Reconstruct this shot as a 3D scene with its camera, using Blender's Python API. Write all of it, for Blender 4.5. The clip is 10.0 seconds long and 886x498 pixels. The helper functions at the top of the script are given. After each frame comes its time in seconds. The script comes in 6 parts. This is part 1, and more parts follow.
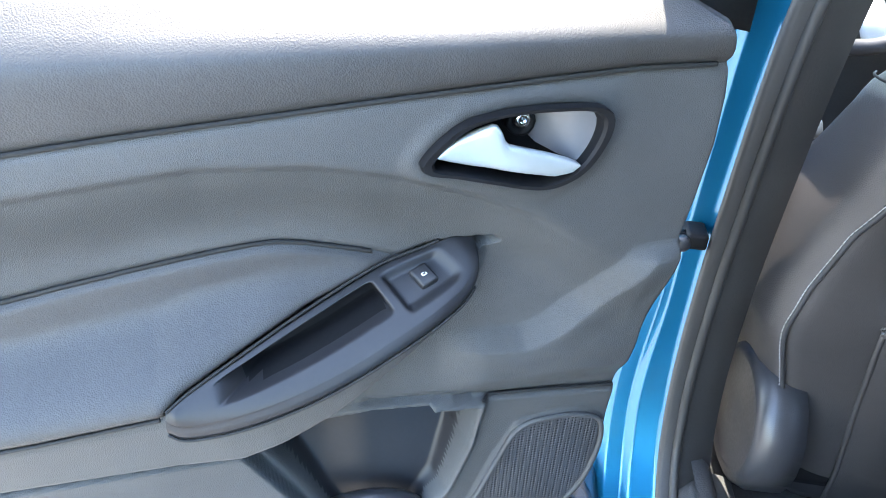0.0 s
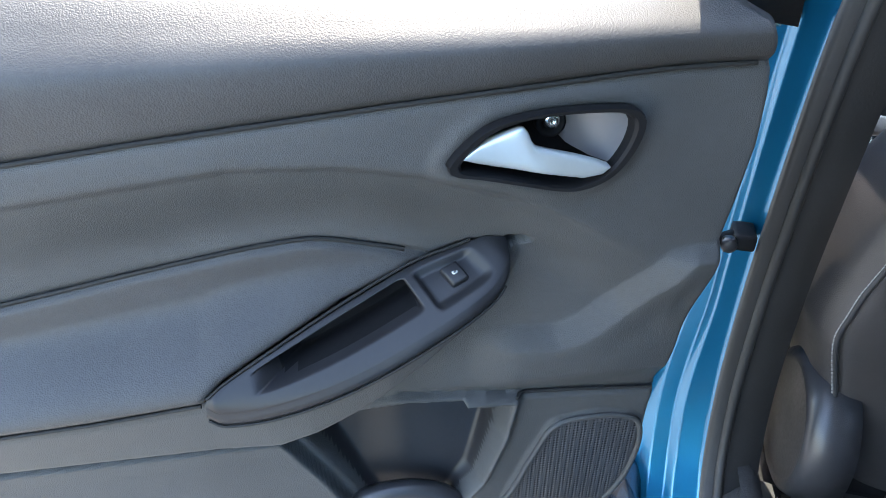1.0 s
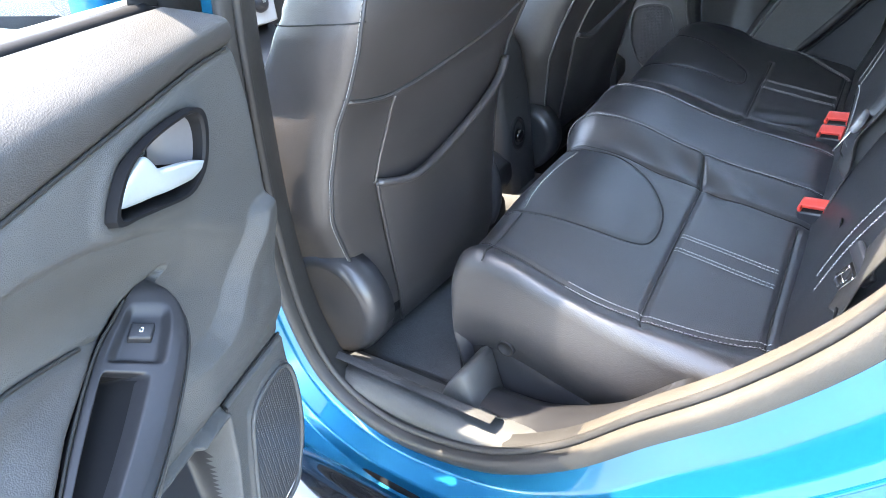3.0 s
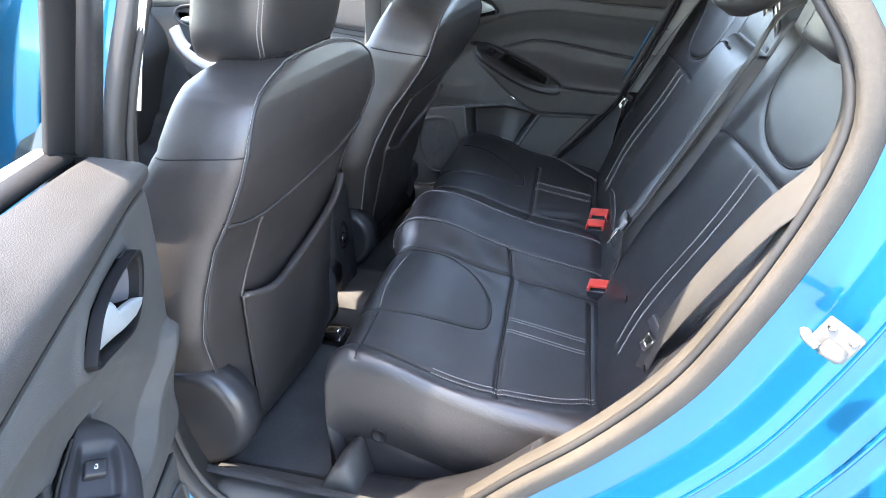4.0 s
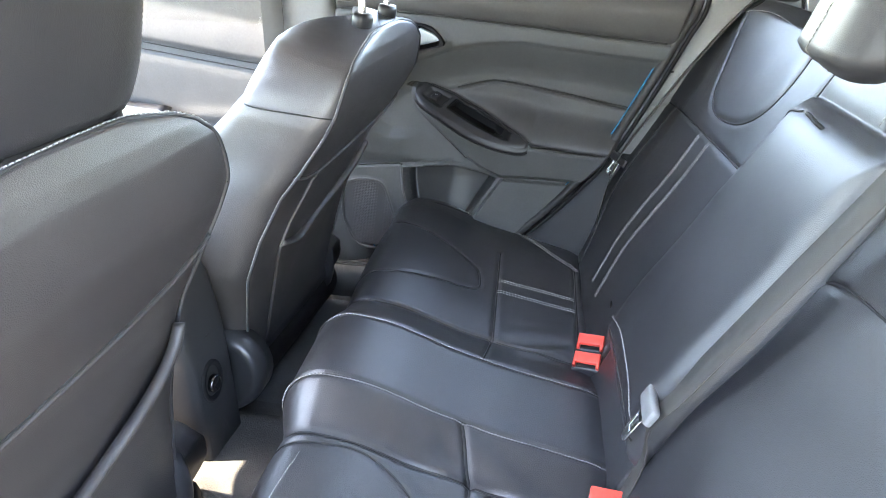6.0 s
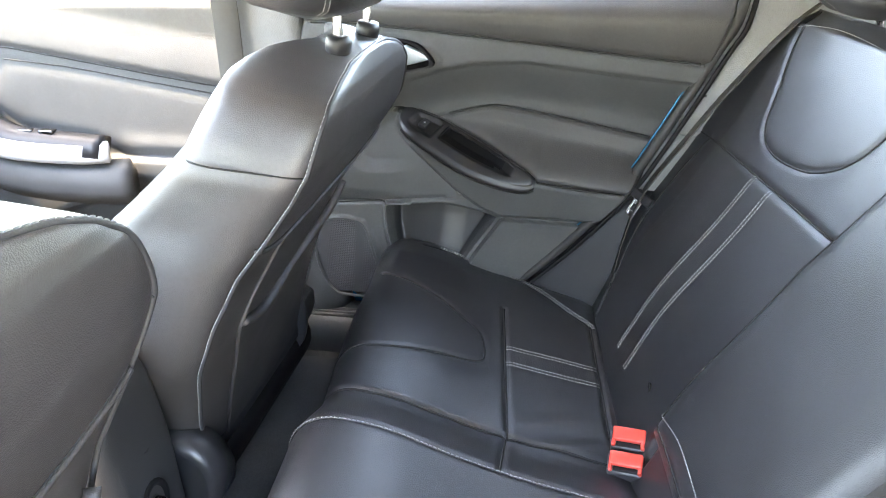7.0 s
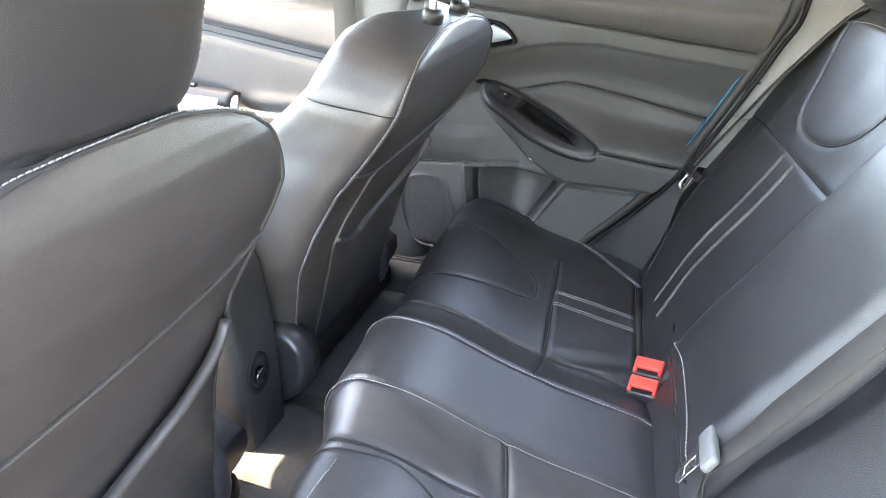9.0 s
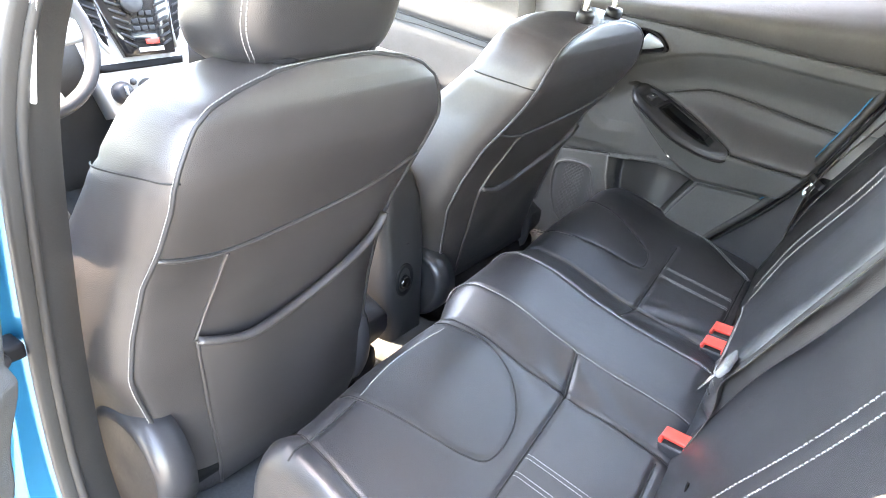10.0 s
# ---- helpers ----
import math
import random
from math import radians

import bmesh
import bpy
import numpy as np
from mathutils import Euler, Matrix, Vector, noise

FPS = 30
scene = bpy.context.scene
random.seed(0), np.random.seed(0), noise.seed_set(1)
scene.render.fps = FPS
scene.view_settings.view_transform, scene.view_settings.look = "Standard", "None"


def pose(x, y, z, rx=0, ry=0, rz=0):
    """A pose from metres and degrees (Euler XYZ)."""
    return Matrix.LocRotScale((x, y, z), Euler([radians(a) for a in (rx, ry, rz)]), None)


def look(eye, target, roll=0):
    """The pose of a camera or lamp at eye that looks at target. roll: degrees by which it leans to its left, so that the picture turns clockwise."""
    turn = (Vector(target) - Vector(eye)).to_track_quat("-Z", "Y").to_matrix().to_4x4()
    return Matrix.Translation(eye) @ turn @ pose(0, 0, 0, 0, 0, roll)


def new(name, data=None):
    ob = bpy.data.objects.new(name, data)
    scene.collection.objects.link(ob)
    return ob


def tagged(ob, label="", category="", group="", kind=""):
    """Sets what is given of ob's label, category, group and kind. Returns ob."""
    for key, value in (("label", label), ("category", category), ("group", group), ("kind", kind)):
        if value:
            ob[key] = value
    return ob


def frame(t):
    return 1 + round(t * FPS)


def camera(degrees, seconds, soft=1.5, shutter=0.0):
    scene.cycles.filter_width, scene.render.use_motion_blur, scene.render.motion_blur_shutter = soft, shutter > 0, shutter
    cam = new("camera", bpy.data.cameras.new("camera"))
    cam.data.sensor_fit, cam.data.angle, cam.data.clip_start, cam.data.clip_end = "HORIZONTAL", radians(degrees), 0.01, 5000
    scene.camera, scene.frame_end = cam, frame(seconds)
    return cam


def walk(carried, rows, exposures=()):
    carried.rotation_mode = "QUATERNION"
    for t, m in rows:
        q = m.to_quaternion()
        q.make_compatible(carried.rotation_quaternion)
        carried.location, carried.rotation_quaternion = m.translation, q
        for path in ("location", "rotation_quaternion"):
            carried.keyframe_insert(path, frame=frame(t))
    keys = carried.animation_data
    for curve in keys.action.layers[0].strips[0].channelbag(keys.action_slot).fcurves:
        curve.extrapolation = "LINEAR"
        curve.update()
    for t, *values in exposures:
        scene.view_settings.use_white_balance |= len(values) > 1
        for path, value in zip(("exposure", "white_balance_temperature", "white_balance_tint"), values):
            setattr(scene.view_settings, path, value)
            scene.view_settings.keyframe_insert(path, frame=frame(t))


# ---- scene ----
cam = camera(66.6, 10.0, soft=0.9)
PATH = [
    (0, (-0.963, -0.11, 1.098), (-1.217, 1.602, 0.095), 2.2),
    (0.5, (-0.93, -0.108, 1.112), (-1.366, 1.552, 0.086), 0.4),
    (1, (-0.931, -0.104, 1.11), (-1.375, 1.548, 0.075), -0.2),
    (1.5, (-0.985, -0.085, 1.121), (-1.215, 1.595, 0.062), -1.2),
    (2, (-1.087, -0.051, 1.125), (-0.665, 1.557, 0.013), -5.5),
    (2.5, (-1.164, -0.085, 1.102), (-0.187, 1.271, 0.003), -6.6),
    (3, (-1.257, -0.151, 1.116), (0.041, 0.967, 0.085), -8.9),
    (3.2, (-1.284, -0.142, 1.128), (0.125, 0.84, 0.104), -7.7),
    (4.3, (-1.438, -0.043, 1.239), (0.326, 0.395, 0.403), -1.2),
    (4.5, (-1.42, -0.032, 1.239), (0.353, 0.366, 0.404), -0.7),
    (5, (-1.243, -0.031, 1.212), (0.517, 0.401, 0.366), -0.1),
    (5.5, (-1.023, -0.032, 1.208), (0.724, 0.437, 0.355), -0.5),
    (6, (-0.836, 0.047, 1.195), (0.927, 0.454, 0.341), -0.9),
    (6.2, (-0.772, 0.077, 1.184), (0.997, 0.47, 0.338), -0.7),
    (7.3, (-0.569, 0.149, 1.206), (1.203, 0.462, 0.333), -1.0),
    (7.5, (-0.567, 0.15, 1.204), (1.203, 0.467, 0.329), -1.1),
    (8, (-0.594, 0.149, 1.213), (1.177, 0.462, 0.336), -1.1),
    (8.5, (-0.696, 0.116, 1.216), (1.074, 0.439, 0.342), -1.1),
    (9, (-0.791, 0.053, 1.202), (0.913, 0.627, 0.324), 0.7),
    (9.5, (-0.89, -0.049, 1.193), (0.662, 0.86, 0.318), 2.6),
    (10, (-1.023, -0.173, 1.192), (0.459, 0.875, 0.353), 3.1),
]
EXPOSURES = [(0.0, 4.62, 7100, 8), (0.4, 3.85, 7100, 8), (1.5, 3.80, 7100, 8), (2.0, 3.88, 7100, 8), (3.0, 4.95, 7500, 10), (4.5, 4.42, 7600, 14), (5.0, 4.75, 7700, 12), (5.5, 5.22, 7800, 11), (6.0, 5.58, 8100, 12), (7.5, 5.70, 8900, 13), (9.0, 5.75, 8900, 14), (10.0, 5.85, 8900, 14)]
walk(cam, [(t, look(eye, target, roll)) for t, eye, target, roll in PATH], EXPOSURES)

# ---- world, sun and sky ----
SUN_TO = Vector((-0.088, 0.335, 0.936)).normalized()
world = bpy.data.worlds.new("sky")
scene.world = world
world.use_nodes = True
_n = world.node_tree.nodes
_sky = _n.new("ShaderNodeTexSky")
_sky.sky_type, _sky.sun_disc = "NISHITA", False
_sky.sun_elevation = math.asin(SUN_TO.z)
_sky.sun_rotation = math.atan2(SUN_TO.x, SUN_TO.y)
_n["Background"].inputs[1].default_value = 0.15
world.node_tree.links.new(_sky.outputs[0], _n["Background"].inputs[0])
_sun = bpy.data.lights.new("sun", "SUN")
_sun.energy, _sun.angle, _sun.color = 1.7, radians(0.5), (1.0, 0.95, 0.87)
new("sun", _sun).matrix_world = look(SUN_TO * 30, (0, 0, 0))

# ---- materials ----
def material(name, colour, rough=0.5, metal=0.0, vary=0.25, vary_scale=9.0, grain=0.0, grain_scale=900.0, coat=0.0, spec=0.5, rough_vary=0.1, kind="cell", soft=0.0):
    """A procedural surface: base colour with broad and fine variation, uneven gloss and a fine relief."""
    m = bpy.data.materials.new(name)
    m.use_nodes = True
    nt = m.node_tree
    n, l = nt.nodes, nt.links
    bsdf = n["Principled BSDF"]
    co = n.new("ShaderNodeTexCoord")
    broad = n.new("ShaderNodeTexNoise")
    broad.inputs["Scale"].default_value, broad.inputs["Detail"].default_value = vary_scale, 6
    fine = n.new("ShaderNodeTexNoise")
    fine.inputs["Scale"].default_value, fine.inputs["Detail"].default_value = vary_scale * 22, 3
    l.new(co.outputs["Object"], broad.inputs["Vector"])
    l.new(co.outputs["Object"], fine.inputs["Vector"])
    both = n.new("ShaderNodeMix")
    both.data_type = "FLOAT"
    both.inputs[0].default_value = 0.35
    l.new(broad.outputs["Fac"], both.inputs[2])
    l.new(fine.outputs["Fac"], both.inputs[3])
    ramp = n.new("ShaderNodeMapRange")
    ramp.inputs["From Min"].default_value, ramp.inputs["From Max"].default_value = 0.3, 0.7
    ramp.inputs["To Min"].default_value, ramp.inputs["To Max"].default_value = 1 - vary, 1 + vary
    l.new(both.outputs[0], ramp.inputs["Value"])
    scale = n.new("ShaderNodeVectorMath")
    scale.operation = "SCALE"
    scale.inputs[0].default_value = colour
    l.new(ramp.outputs[0], scale.inputs["Scale"])
    l.new(scale.outputs[0], bsdf.inputs["Base Color"])
    gloss = n.new("ShaderNodeMapRange")
    gloss.inputs["From Min"].default_value, gloss.inputs["From Max"].default_value = 0.3, 0.7
    gloss.inputs["To Min"].default_value, gloss.inputs["To Max"].default_value = rough - rough_vary, rough + rough_vary
    l.new(both.outputs[0], gloss.inputs["Value"])
    l.new(gloss.outputs[0], bsdf.inputs["Roughness"])
    bsdf.inputs["Metallic"].default_value = metal
    bsdf.inputs["Specular IOR Level"].default_value = spec
    bsdf.inputs["Coat Weight"].default_value = coat
    bsdf.inputs["Coat Roughness"].default_value = 0.04
    if grain:
        if kind == "cell":
            tex = n.new("ShaderNodeTexVoronoi")
            tex.feature = "SMOOTH_F1"
            tex.inputs["Scale"].default_value = grain_scale
            out = tex.outputs["Distance"]
        elif kind == "pebble":
            warp = n.new("ShaderNodeTexNoise")
            warp.inputs["Scale"].default_value, warp.inputs["Detail"].default_value = grain_scale * 0.6, 2
            l.new(co.outputs["Object"], warp.inputs["Vector"])
            bend = n.new("ShaderNodeVectorMath")
            bend.operation = "MULTIPLY_ADD"
            bend.inputs[1].default_value = (1.2 / grain_scale,) * 3
            l.new(warp.outputs["Color"], bend.inputs[0])
            l.new(co.outputs["Object"], bend.inputs[2])
            tex = n.new("ShaderNodeTexVoronoi")
            tex.feature = "F1"
            tex.inputs["Scale"].default_value = grain_scale
            l.new(bend.outputs[0], tex.inputs["Vector"])
            dome = n.new("ShaderNodeMapRange")
            dome.inputs["From Min"].default_value, dome.inputs["From Max"].default_value = 0.75, 0.15
            l.new(tex.outputs["Distance"], dome.inputs["Value"])
            out = dome.outputs[0]
        else:
            tex = n.new("ShaderNodeTexNoise")
            tex.inputs["Scale"].default_value, tex.inputs["Detail"].default_value = grain_scale, 6
            out = tex.outputs["Fac"]
        if kind != "pebble":
            l.new(co.outputs["Object"], tex.inputs["Vector"])
        bump = n.new("ShaderNodeBump")
        bump.inputs["Strength"].default_value, bump.inputs["Distance"].default_value = grain, 0.001
        l.new(out, bump.inputs["Height"])
        l.new(bump.outputs[0], bsdf.inputs["Normal"])
        if soft:
            slack = n.new("ShaderNodeTexNoise")
            slack.inputs["Scale"].default_value, slack.inputs["Detail"].default_value, slack.inputs["Distortion"].default_value = 11, 1, 0.0
            l.new(co.outputs["Object"], slack.inputs["Vector"])
            under = n.new("ShaderNodeBump")
            under.inputs["Strength"].default_value, under.inputs["Distance"].default_value = soft, 0.006
            l.new(slack.outputs["Fac"], under.inputs["Height"])
            l.new(under.outputs[0], bump.inputs["Normal"])
    return m


def perforated(name, colour, pitch, rough=0.5):
    """Dark plastic with a fine field of punched holes."""
    m = material(name, colour, rough, vary=0.15, grain=0)
    n, l = m.node_tree.nodes, m.node_tree.links
    co = n.new("ShaderNodeTexCoord")
    vor = n.new("ShaderNodeTexVoronoi")
    vor.inputs["Scale"].default_value = 1 / pitch
    vor.inputs["Randomness"].default_value = 0.0
    l.new(co.outputs["Object"], vor.inputs["Vector"])
    edge = n.new("ShaderNodeMapRange")
    edge.inputs["From Min"].default_value, edge.inputs["From Max"].default_value = 0.28, 0.46
    l.new(vor.outputs["Distance"], edge.inputs["Value"])
    bump = n.new("ShaderNodeBump")
    bump.inputs["Strength"].default_value, bump.inputs["Distance"].default_value = 1.0, 0.0015
    l.new(edge.outputs[0], bump.inputs["Height"])
    bsdf = n["Principled BSDF"]
    l.new(bump.outputs[0], bsdf.inputs["Normal"])
    return m


def clear_glass(name):
    m = bpy.data.materials.new(name)
    m.use_nodes = True
    n, l = m.node_tree.nodes, m.node_tree.links
    n.remove(n["Principled BSDF"])
    a, b, mix = n.new("ShaderNodeBsdfTransparent"), n.new("ShaderNodeBsdfGlossy"), n.new("ShaderNodeMixShader")
    a.inputs[0].default_value = (0.95, 0.97, 0.96, 1)
    b.inputs["Roughness"].default_value = 0.02
    mix.inputs[0].default_value = 0.07
    l.new(a.outputs[0], mix.inputs[1])
    l.new(b.outputs[0], mix.inputs[2])
    l.new(mix.outputs[0], n["Material Output"].inputs[0])
    return m


LEATHER = material("black_leather", (0.019, 0.019, 0.0215), 0.38, spec=0.75, rough_vary=0.04, grain=0.2, grain_scale=760, vary=0.25, kind="pebble", soft=0.3)
LEATHER_SMOOTH = material("smooth_black_leather", (0.028, 0.028, 0.030), 0.48, spec=0.35, rough_vary=0.05, grain=0.1, grain_scale=700, vary=0.2, kind="pebble")
VINYL = material("seat_back_vinyl", (0.037, 0.0335, 0.0335), 0.40, spec=0.70, rough_vary=0.04, grain=0.2, grain_scale=760, vary=0.25, kind="pebble", soft=0.3)
TRIM = material("grained_door_plastic", (0.054, 0.055, 0.055), 0.52, spec=0.27, rough_vary=0.05, grain=0.30, grain_scale=1000, vary=0.18, kind="pebble")
PAD = material("soft_door_pad", (0.043, 0.042, 0.042), 0.46, spec=0.28, rough_vary=0.05, grain=0.24, grain_scale=700, vary=0.2, kind="pebble")
PLASTIC = material("black_plastic", (0.028, 0.028, 0.031), 0.38, grain=0.12, grain_scale=900, vary=0.15)
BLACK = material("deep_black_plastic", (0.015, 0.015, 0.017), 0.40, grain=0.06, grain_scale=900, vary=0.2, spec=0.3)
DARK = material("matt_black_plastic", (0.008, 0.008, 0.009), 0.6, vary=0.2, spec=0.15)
GREY = material("grey_pillar_plastic", (0.17, 0.17, 0.17), 0.55, grain=0.3, grain_scale=420, vary=0.12, kind="pebble")
# dusty rubber and trim in a paler copy that stands for direct sun
SUNLIT_DUST = material("sunlit_dusty_ribbed_trim", (0.052, 0.046, 0.039), 0.75, grain=0.5, grain_scale=520, vary=0.25, spec=0.3, kind="noise")
SILVER = material("satin_silver", (0.44, 0.49, 0.51), 0.36, metal=0.6, vary=0.03, rough_vary=0.01)
SILVER_TRIM = material("silver_paint", (0.42, 0.42, 0.41), 0.42, metal=0.2, vary=0.06)
STEEL = material("bright_steel", (0.72, 0.72, 0.72), 0.2, metal=1.0, vary=0.08)
BLUE = material("blue_car_paint", (0.0, 0.106, 0.215), 0.34, metal=0.65, spec=0.3, vary=0.03, coat=0.7, rough_vary=0.02)
GLOSS = material("gloss_black", (0.010, 0.010, 0.011), 0.12, vary=0.2, coat=0.5, rough_vary=0.05)
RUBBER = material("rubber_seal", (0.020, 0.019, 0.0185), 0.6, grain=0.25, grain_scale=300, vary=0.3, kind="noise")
CARPET = material("dark_carpet", (0.050, 0.050, 0.050), 0.95, grain=1.0, grain_scale=420, vary=0.45, vary_scale=14, spec=0.1, kind="noise")
MAT = material("rubber_floor_mat", (0.060, 0.062, 0.064), 0.85, grain=0.6, grain_scale=420, vary=0.35, spec=0.2, kind="noise")
WEBBING = material("woven_belt", (0.050, 0.047, 0.043), 0.7, grain=0.35, grain_scale=700, vary=0.15, spec=0.25, kind="noise")
THREAD = material("white_thread", (0.26, 0.256, 0.248), 0.75, vary=0.15)
CHEEK = material("handle_cheek_plastic", (0.10, 0.098, 0.105), 0.34, vary=0.08)
SEAM = material("seam_shadow", (0.008, 0.008, 0.008), 0.8, vary=0.1)
RED = material("red_buckle", (0.62, 0.05, 0.035), 0.38, vary=0.08)
WHITE = material("white_paint_mark", (0.8, 0.8, 0.78), 0.5, vary=0.05)
ZINC = material("dull_zinc", (0.11, 0.11, 0.107), 0.5, metal=0.3, vary=0.25, vary_scale=40)
# headliner colour raised so the unseen ceiling brightens the cabin by bounce
HEADLINER = material("light_headliner", (0.84, 0.82, 0.78), 0.9, grain=0.4, grain_scale=700, vary=0.06, kind="noise")
# ground colour set lighter than asphalt to bounce light into the cabin
BOUNCE_ASPHALT = material("asphalt", (0.25, 0.243, 0.23), 0.9, grain=1.0, grain_scale=160, vary=0.35, vary_scale=3, spec=0.2, kind="noise")
MESH_GRILLE = perforated("speaker_mesh", (0.035, 0.035, 0.037), 0.0042)
GLASS = clear_glass("window_glass")


# ---- small builders ----
def thing(name, base, label, category, group="", kind=""):
    ob = new(name)
    ob.empty_display_size = 0.05
    ob.location = base
    return tagged(ob, label, category, group, kind)


def origin_of(ob):
    at = Vector((0, 0, 0))
    while ob is not None:
        at += ob.location
        ob = ob.parent
    return at


def part(name, verts, faces, mat, parent=None, label="", smooth=True, sharp=None):
    """One mesh object, its corners given in the world, under a thing or a part."""
    me = bpy.data.meshes.new(name)
    at = origin_of(parent) if parent is not None else Vector((0, 0, 0))
    v = np.asarray(verts, float).reshape(-1, 3) - np.array(at)
    me.from_pydata(v.tolist(), [], [tuple(int(i) for i in f) for f in faces])
    me.materials.append(mat)
    me.validate()
    if smooth:
        me.shade_smooth()
        if sharp:
            me.set_sharp_from_angle(angle=radians(sharp))
    me.update()
    ob = new(name, me)
    ob.parent = parent
    if label:
        ob["label"] = label
    return ob


def grid_faces(rows, cols, closed=False, flip=False):
    out = []
    for i in range(rows - 1):
        for j in range(cols if closed else cols - 1):
            k = (j + 1) % cols
            q = (i * cols + j, i * cols + k, (i + 1) * cols + k, (i + 1) * cols + j)
            out.append(q[::-1] if flip else q)
    return out


def loft(rings, cap=True, flip=False):
    """Closed rings of equal count joined into a skin; the ends are closed with fans."""
    rings = [np.asarray(r, float) for r in rings]
    n = len(rings[0])
    v = np.concatenate(rings)
    f = grid_faces(len(rings), n, True, flip)
    if cap:
        for k, r in ((0, rings[0]), (len(rings) - 1, rings[-1])):
            c = len(v)
            v = np.vstack([v, r.mean(0)])
            for j in range(n):
                tri = (k * n + j, c, k * n + (j + 1) % n)
                f.append(tri if (k == 0) != flip else tri[::-1])
    return v, f


def smooth_line(pts, n=60, closed=False):
    """A Catmull-Rom line through the points, with n even steps."""
    p = np.asarray(pts, float)
    k = len(p)
    out = []
    segs = k if closed else k - 1
    for i in range(segs):
        if closed:
            a, b, c, d = p[(i - 1) % k], p[i], p[(i + 1) % k], p[(i + 2) % k]
        else:
            b, c = p[i], p[i + 1]
            a = p[i - 1] if i else 2 * b - c
            d = p[i + 2] if i + 2 < k else 2 * c - b
        for t in np.linspace(0, 1, 14, endpoint=False):
            out.append(0.5 * (2 * b + (c - a) * t + (2 * a - 5 * b + 4 * c - d) * t * t + (3 * b - a - 3 * c + d) * t ** 3))
    out.append(p[0] if closed else p[-1])
    out = np.array(out)
    s = np.r_[0, np.cumsum(np.linalg.norm(np.diff(out, axis=0), axis=1))]
    u = np.linspace(0, s[-1], n, endpoint=not closed)
    return np.stack([np.interp(u, s, out[:, i]) for i in range(out.shape[1])], 1)


def sweep(path, shape, up=(0, 0, 1), closed=False, cap=True):
    """A flat outline (side, up) carried along a path; up says which way the outline's second axis leans (one vector or one a point)."""
    path = np.asarray(path, float)
    n = len(path)
    tang = np.gradient(path, axis=0) if not closed else np.roll(path, -1, 0) - np.roll(path, 1, 0)
    tang /= np.linalg.norm(tang, axis=1)[:, None] + 1e-12
    up = np.broadcast_to(np.asarray(up, float), (n, 3))
    side = np.cross(tang, up)
    side /= np.linalg.norm(side, axis=1)[:, None] + 1e-12
    top = np.cross(side, tang)
    shape = np.asarray(shape, float)
    rings = [path[i] + shape[:, :1] * side[i] + shape[:, 1:] * top[i] for i in range(n)]
    if closed:
        rings.append(rings[0])
        return loft(rings, False)
    return loft(rings, cap)


def circle(r, n=10, ry=None):
    a = np.linspace(0, 2 * math.pi, n, endpoint=False)
    return np.stack([r * np.cos(a), (ry or r) * np.sin(a)], 1)


def strap(w, t):
    """The outline of a flat band with rounded edges."""
    return np.array([(-w, -t), (w, -t), (w + t, 0), (w, t), (-w, t), (-w - t, 0)])


def join(*pieces):
    v, f = [], []
    for pv, pf in pieces:
        k = sum(len(a) for a in v)
        v.append(np.asarray(pv, float).reshape(-1, 3))
        f += [tuple(i + k for i in q) for q in pf]
    return np.concatenate(v), f


def block(lo, hi, r=0.004, m=None):
    """A box with rounded edges between two corners; m: a function that places its points."""
    lo, hi = np.array(lo, float), np.array(hi, float)
    bm = bmesh.new()
    bmesh.ops.create_cube(bm, size=1.0)
    for v in bm.verts:
        v.co = Vector((lo + hi) / 2 + np.array(v.co) * (hi - lo))
    bmesh.ops.bevel(bm, geom=bm.edges[:], offset=min(r, 0.45 * float((hi - lo).min())), segments=2, affect="EDGES", profile=0.6)
    bm.verts.ensure_lookup_table()
    v = np.array([x.co[:] for x in bm.verts])
    f = [tuple(x.index for x in q.verts) for q in bm.faces]
    bm.free()
    return (v if m is None else m(v)), f


def stitches(path, normal, dash=0.0046, gap=0.0016, w=0.00042, lift=0.0007):
    """Thread along a path: short rounded dashes lying on the surface."""
    path = np.asarray(path, float)
    normal = np.broadcast_to(np.asarray(normal, float), path.shape)
    s = np.r_[0, np.cumsum(np.linalg.norm(np.diff(path, axis=0), axis=1))]
    starts = np.arange(0, s[-1] - dash, dash + gap)
    at = lambda q, a: np.stack([np.interp(q, s, a[:, i]) for i in range(3)], 1)
    a, b, nn = at(starts, path), at(starts + dash, path), at(starts + dash / 2, normal)
    nn /= np.linalg.norm(nn, axis=1)[:, None]
    d = b - a
    d /= np.linalg.norm(d, axis=1)[:, None] + 1e-12
    side = np.cross(d, nn)
    v, f = [], []
    for i in range(len(starts)):
        k = len(v)
        for e in (a[i], b[i]):
            v += [e - side[i] * w + nn[i] * (lift - 0.0012), e + nn[i] * (lift + 0.0005), e + side[i] * w + nn[i] * (lift - 0.0012)]
        m = (a[i] + b[i]) / 2
        v += [m - side[i] * w + nn[i] * (lift - 0.0002), m + nn[i] * (lift + 0.0010), m + side[i] * w + nn[i] * (lift - 0.0002)]
        f += [(k, k + 6, k + 7, k + 1), (k + 1, k + 7, k + 8, k + 2), (k + 6, k + 3, k + 4, k + 7), (k + 7, k + 4, k + 5, k + 8), (k, k + 1, k + 2), (k + 3, k + 5, k + 4)]
    return np.array(v), f


def smoothstep(a, b, x):
    t = np.clip((x - a) / (b - a), 0, 1)
    return t * t * (3 - 2 * t)


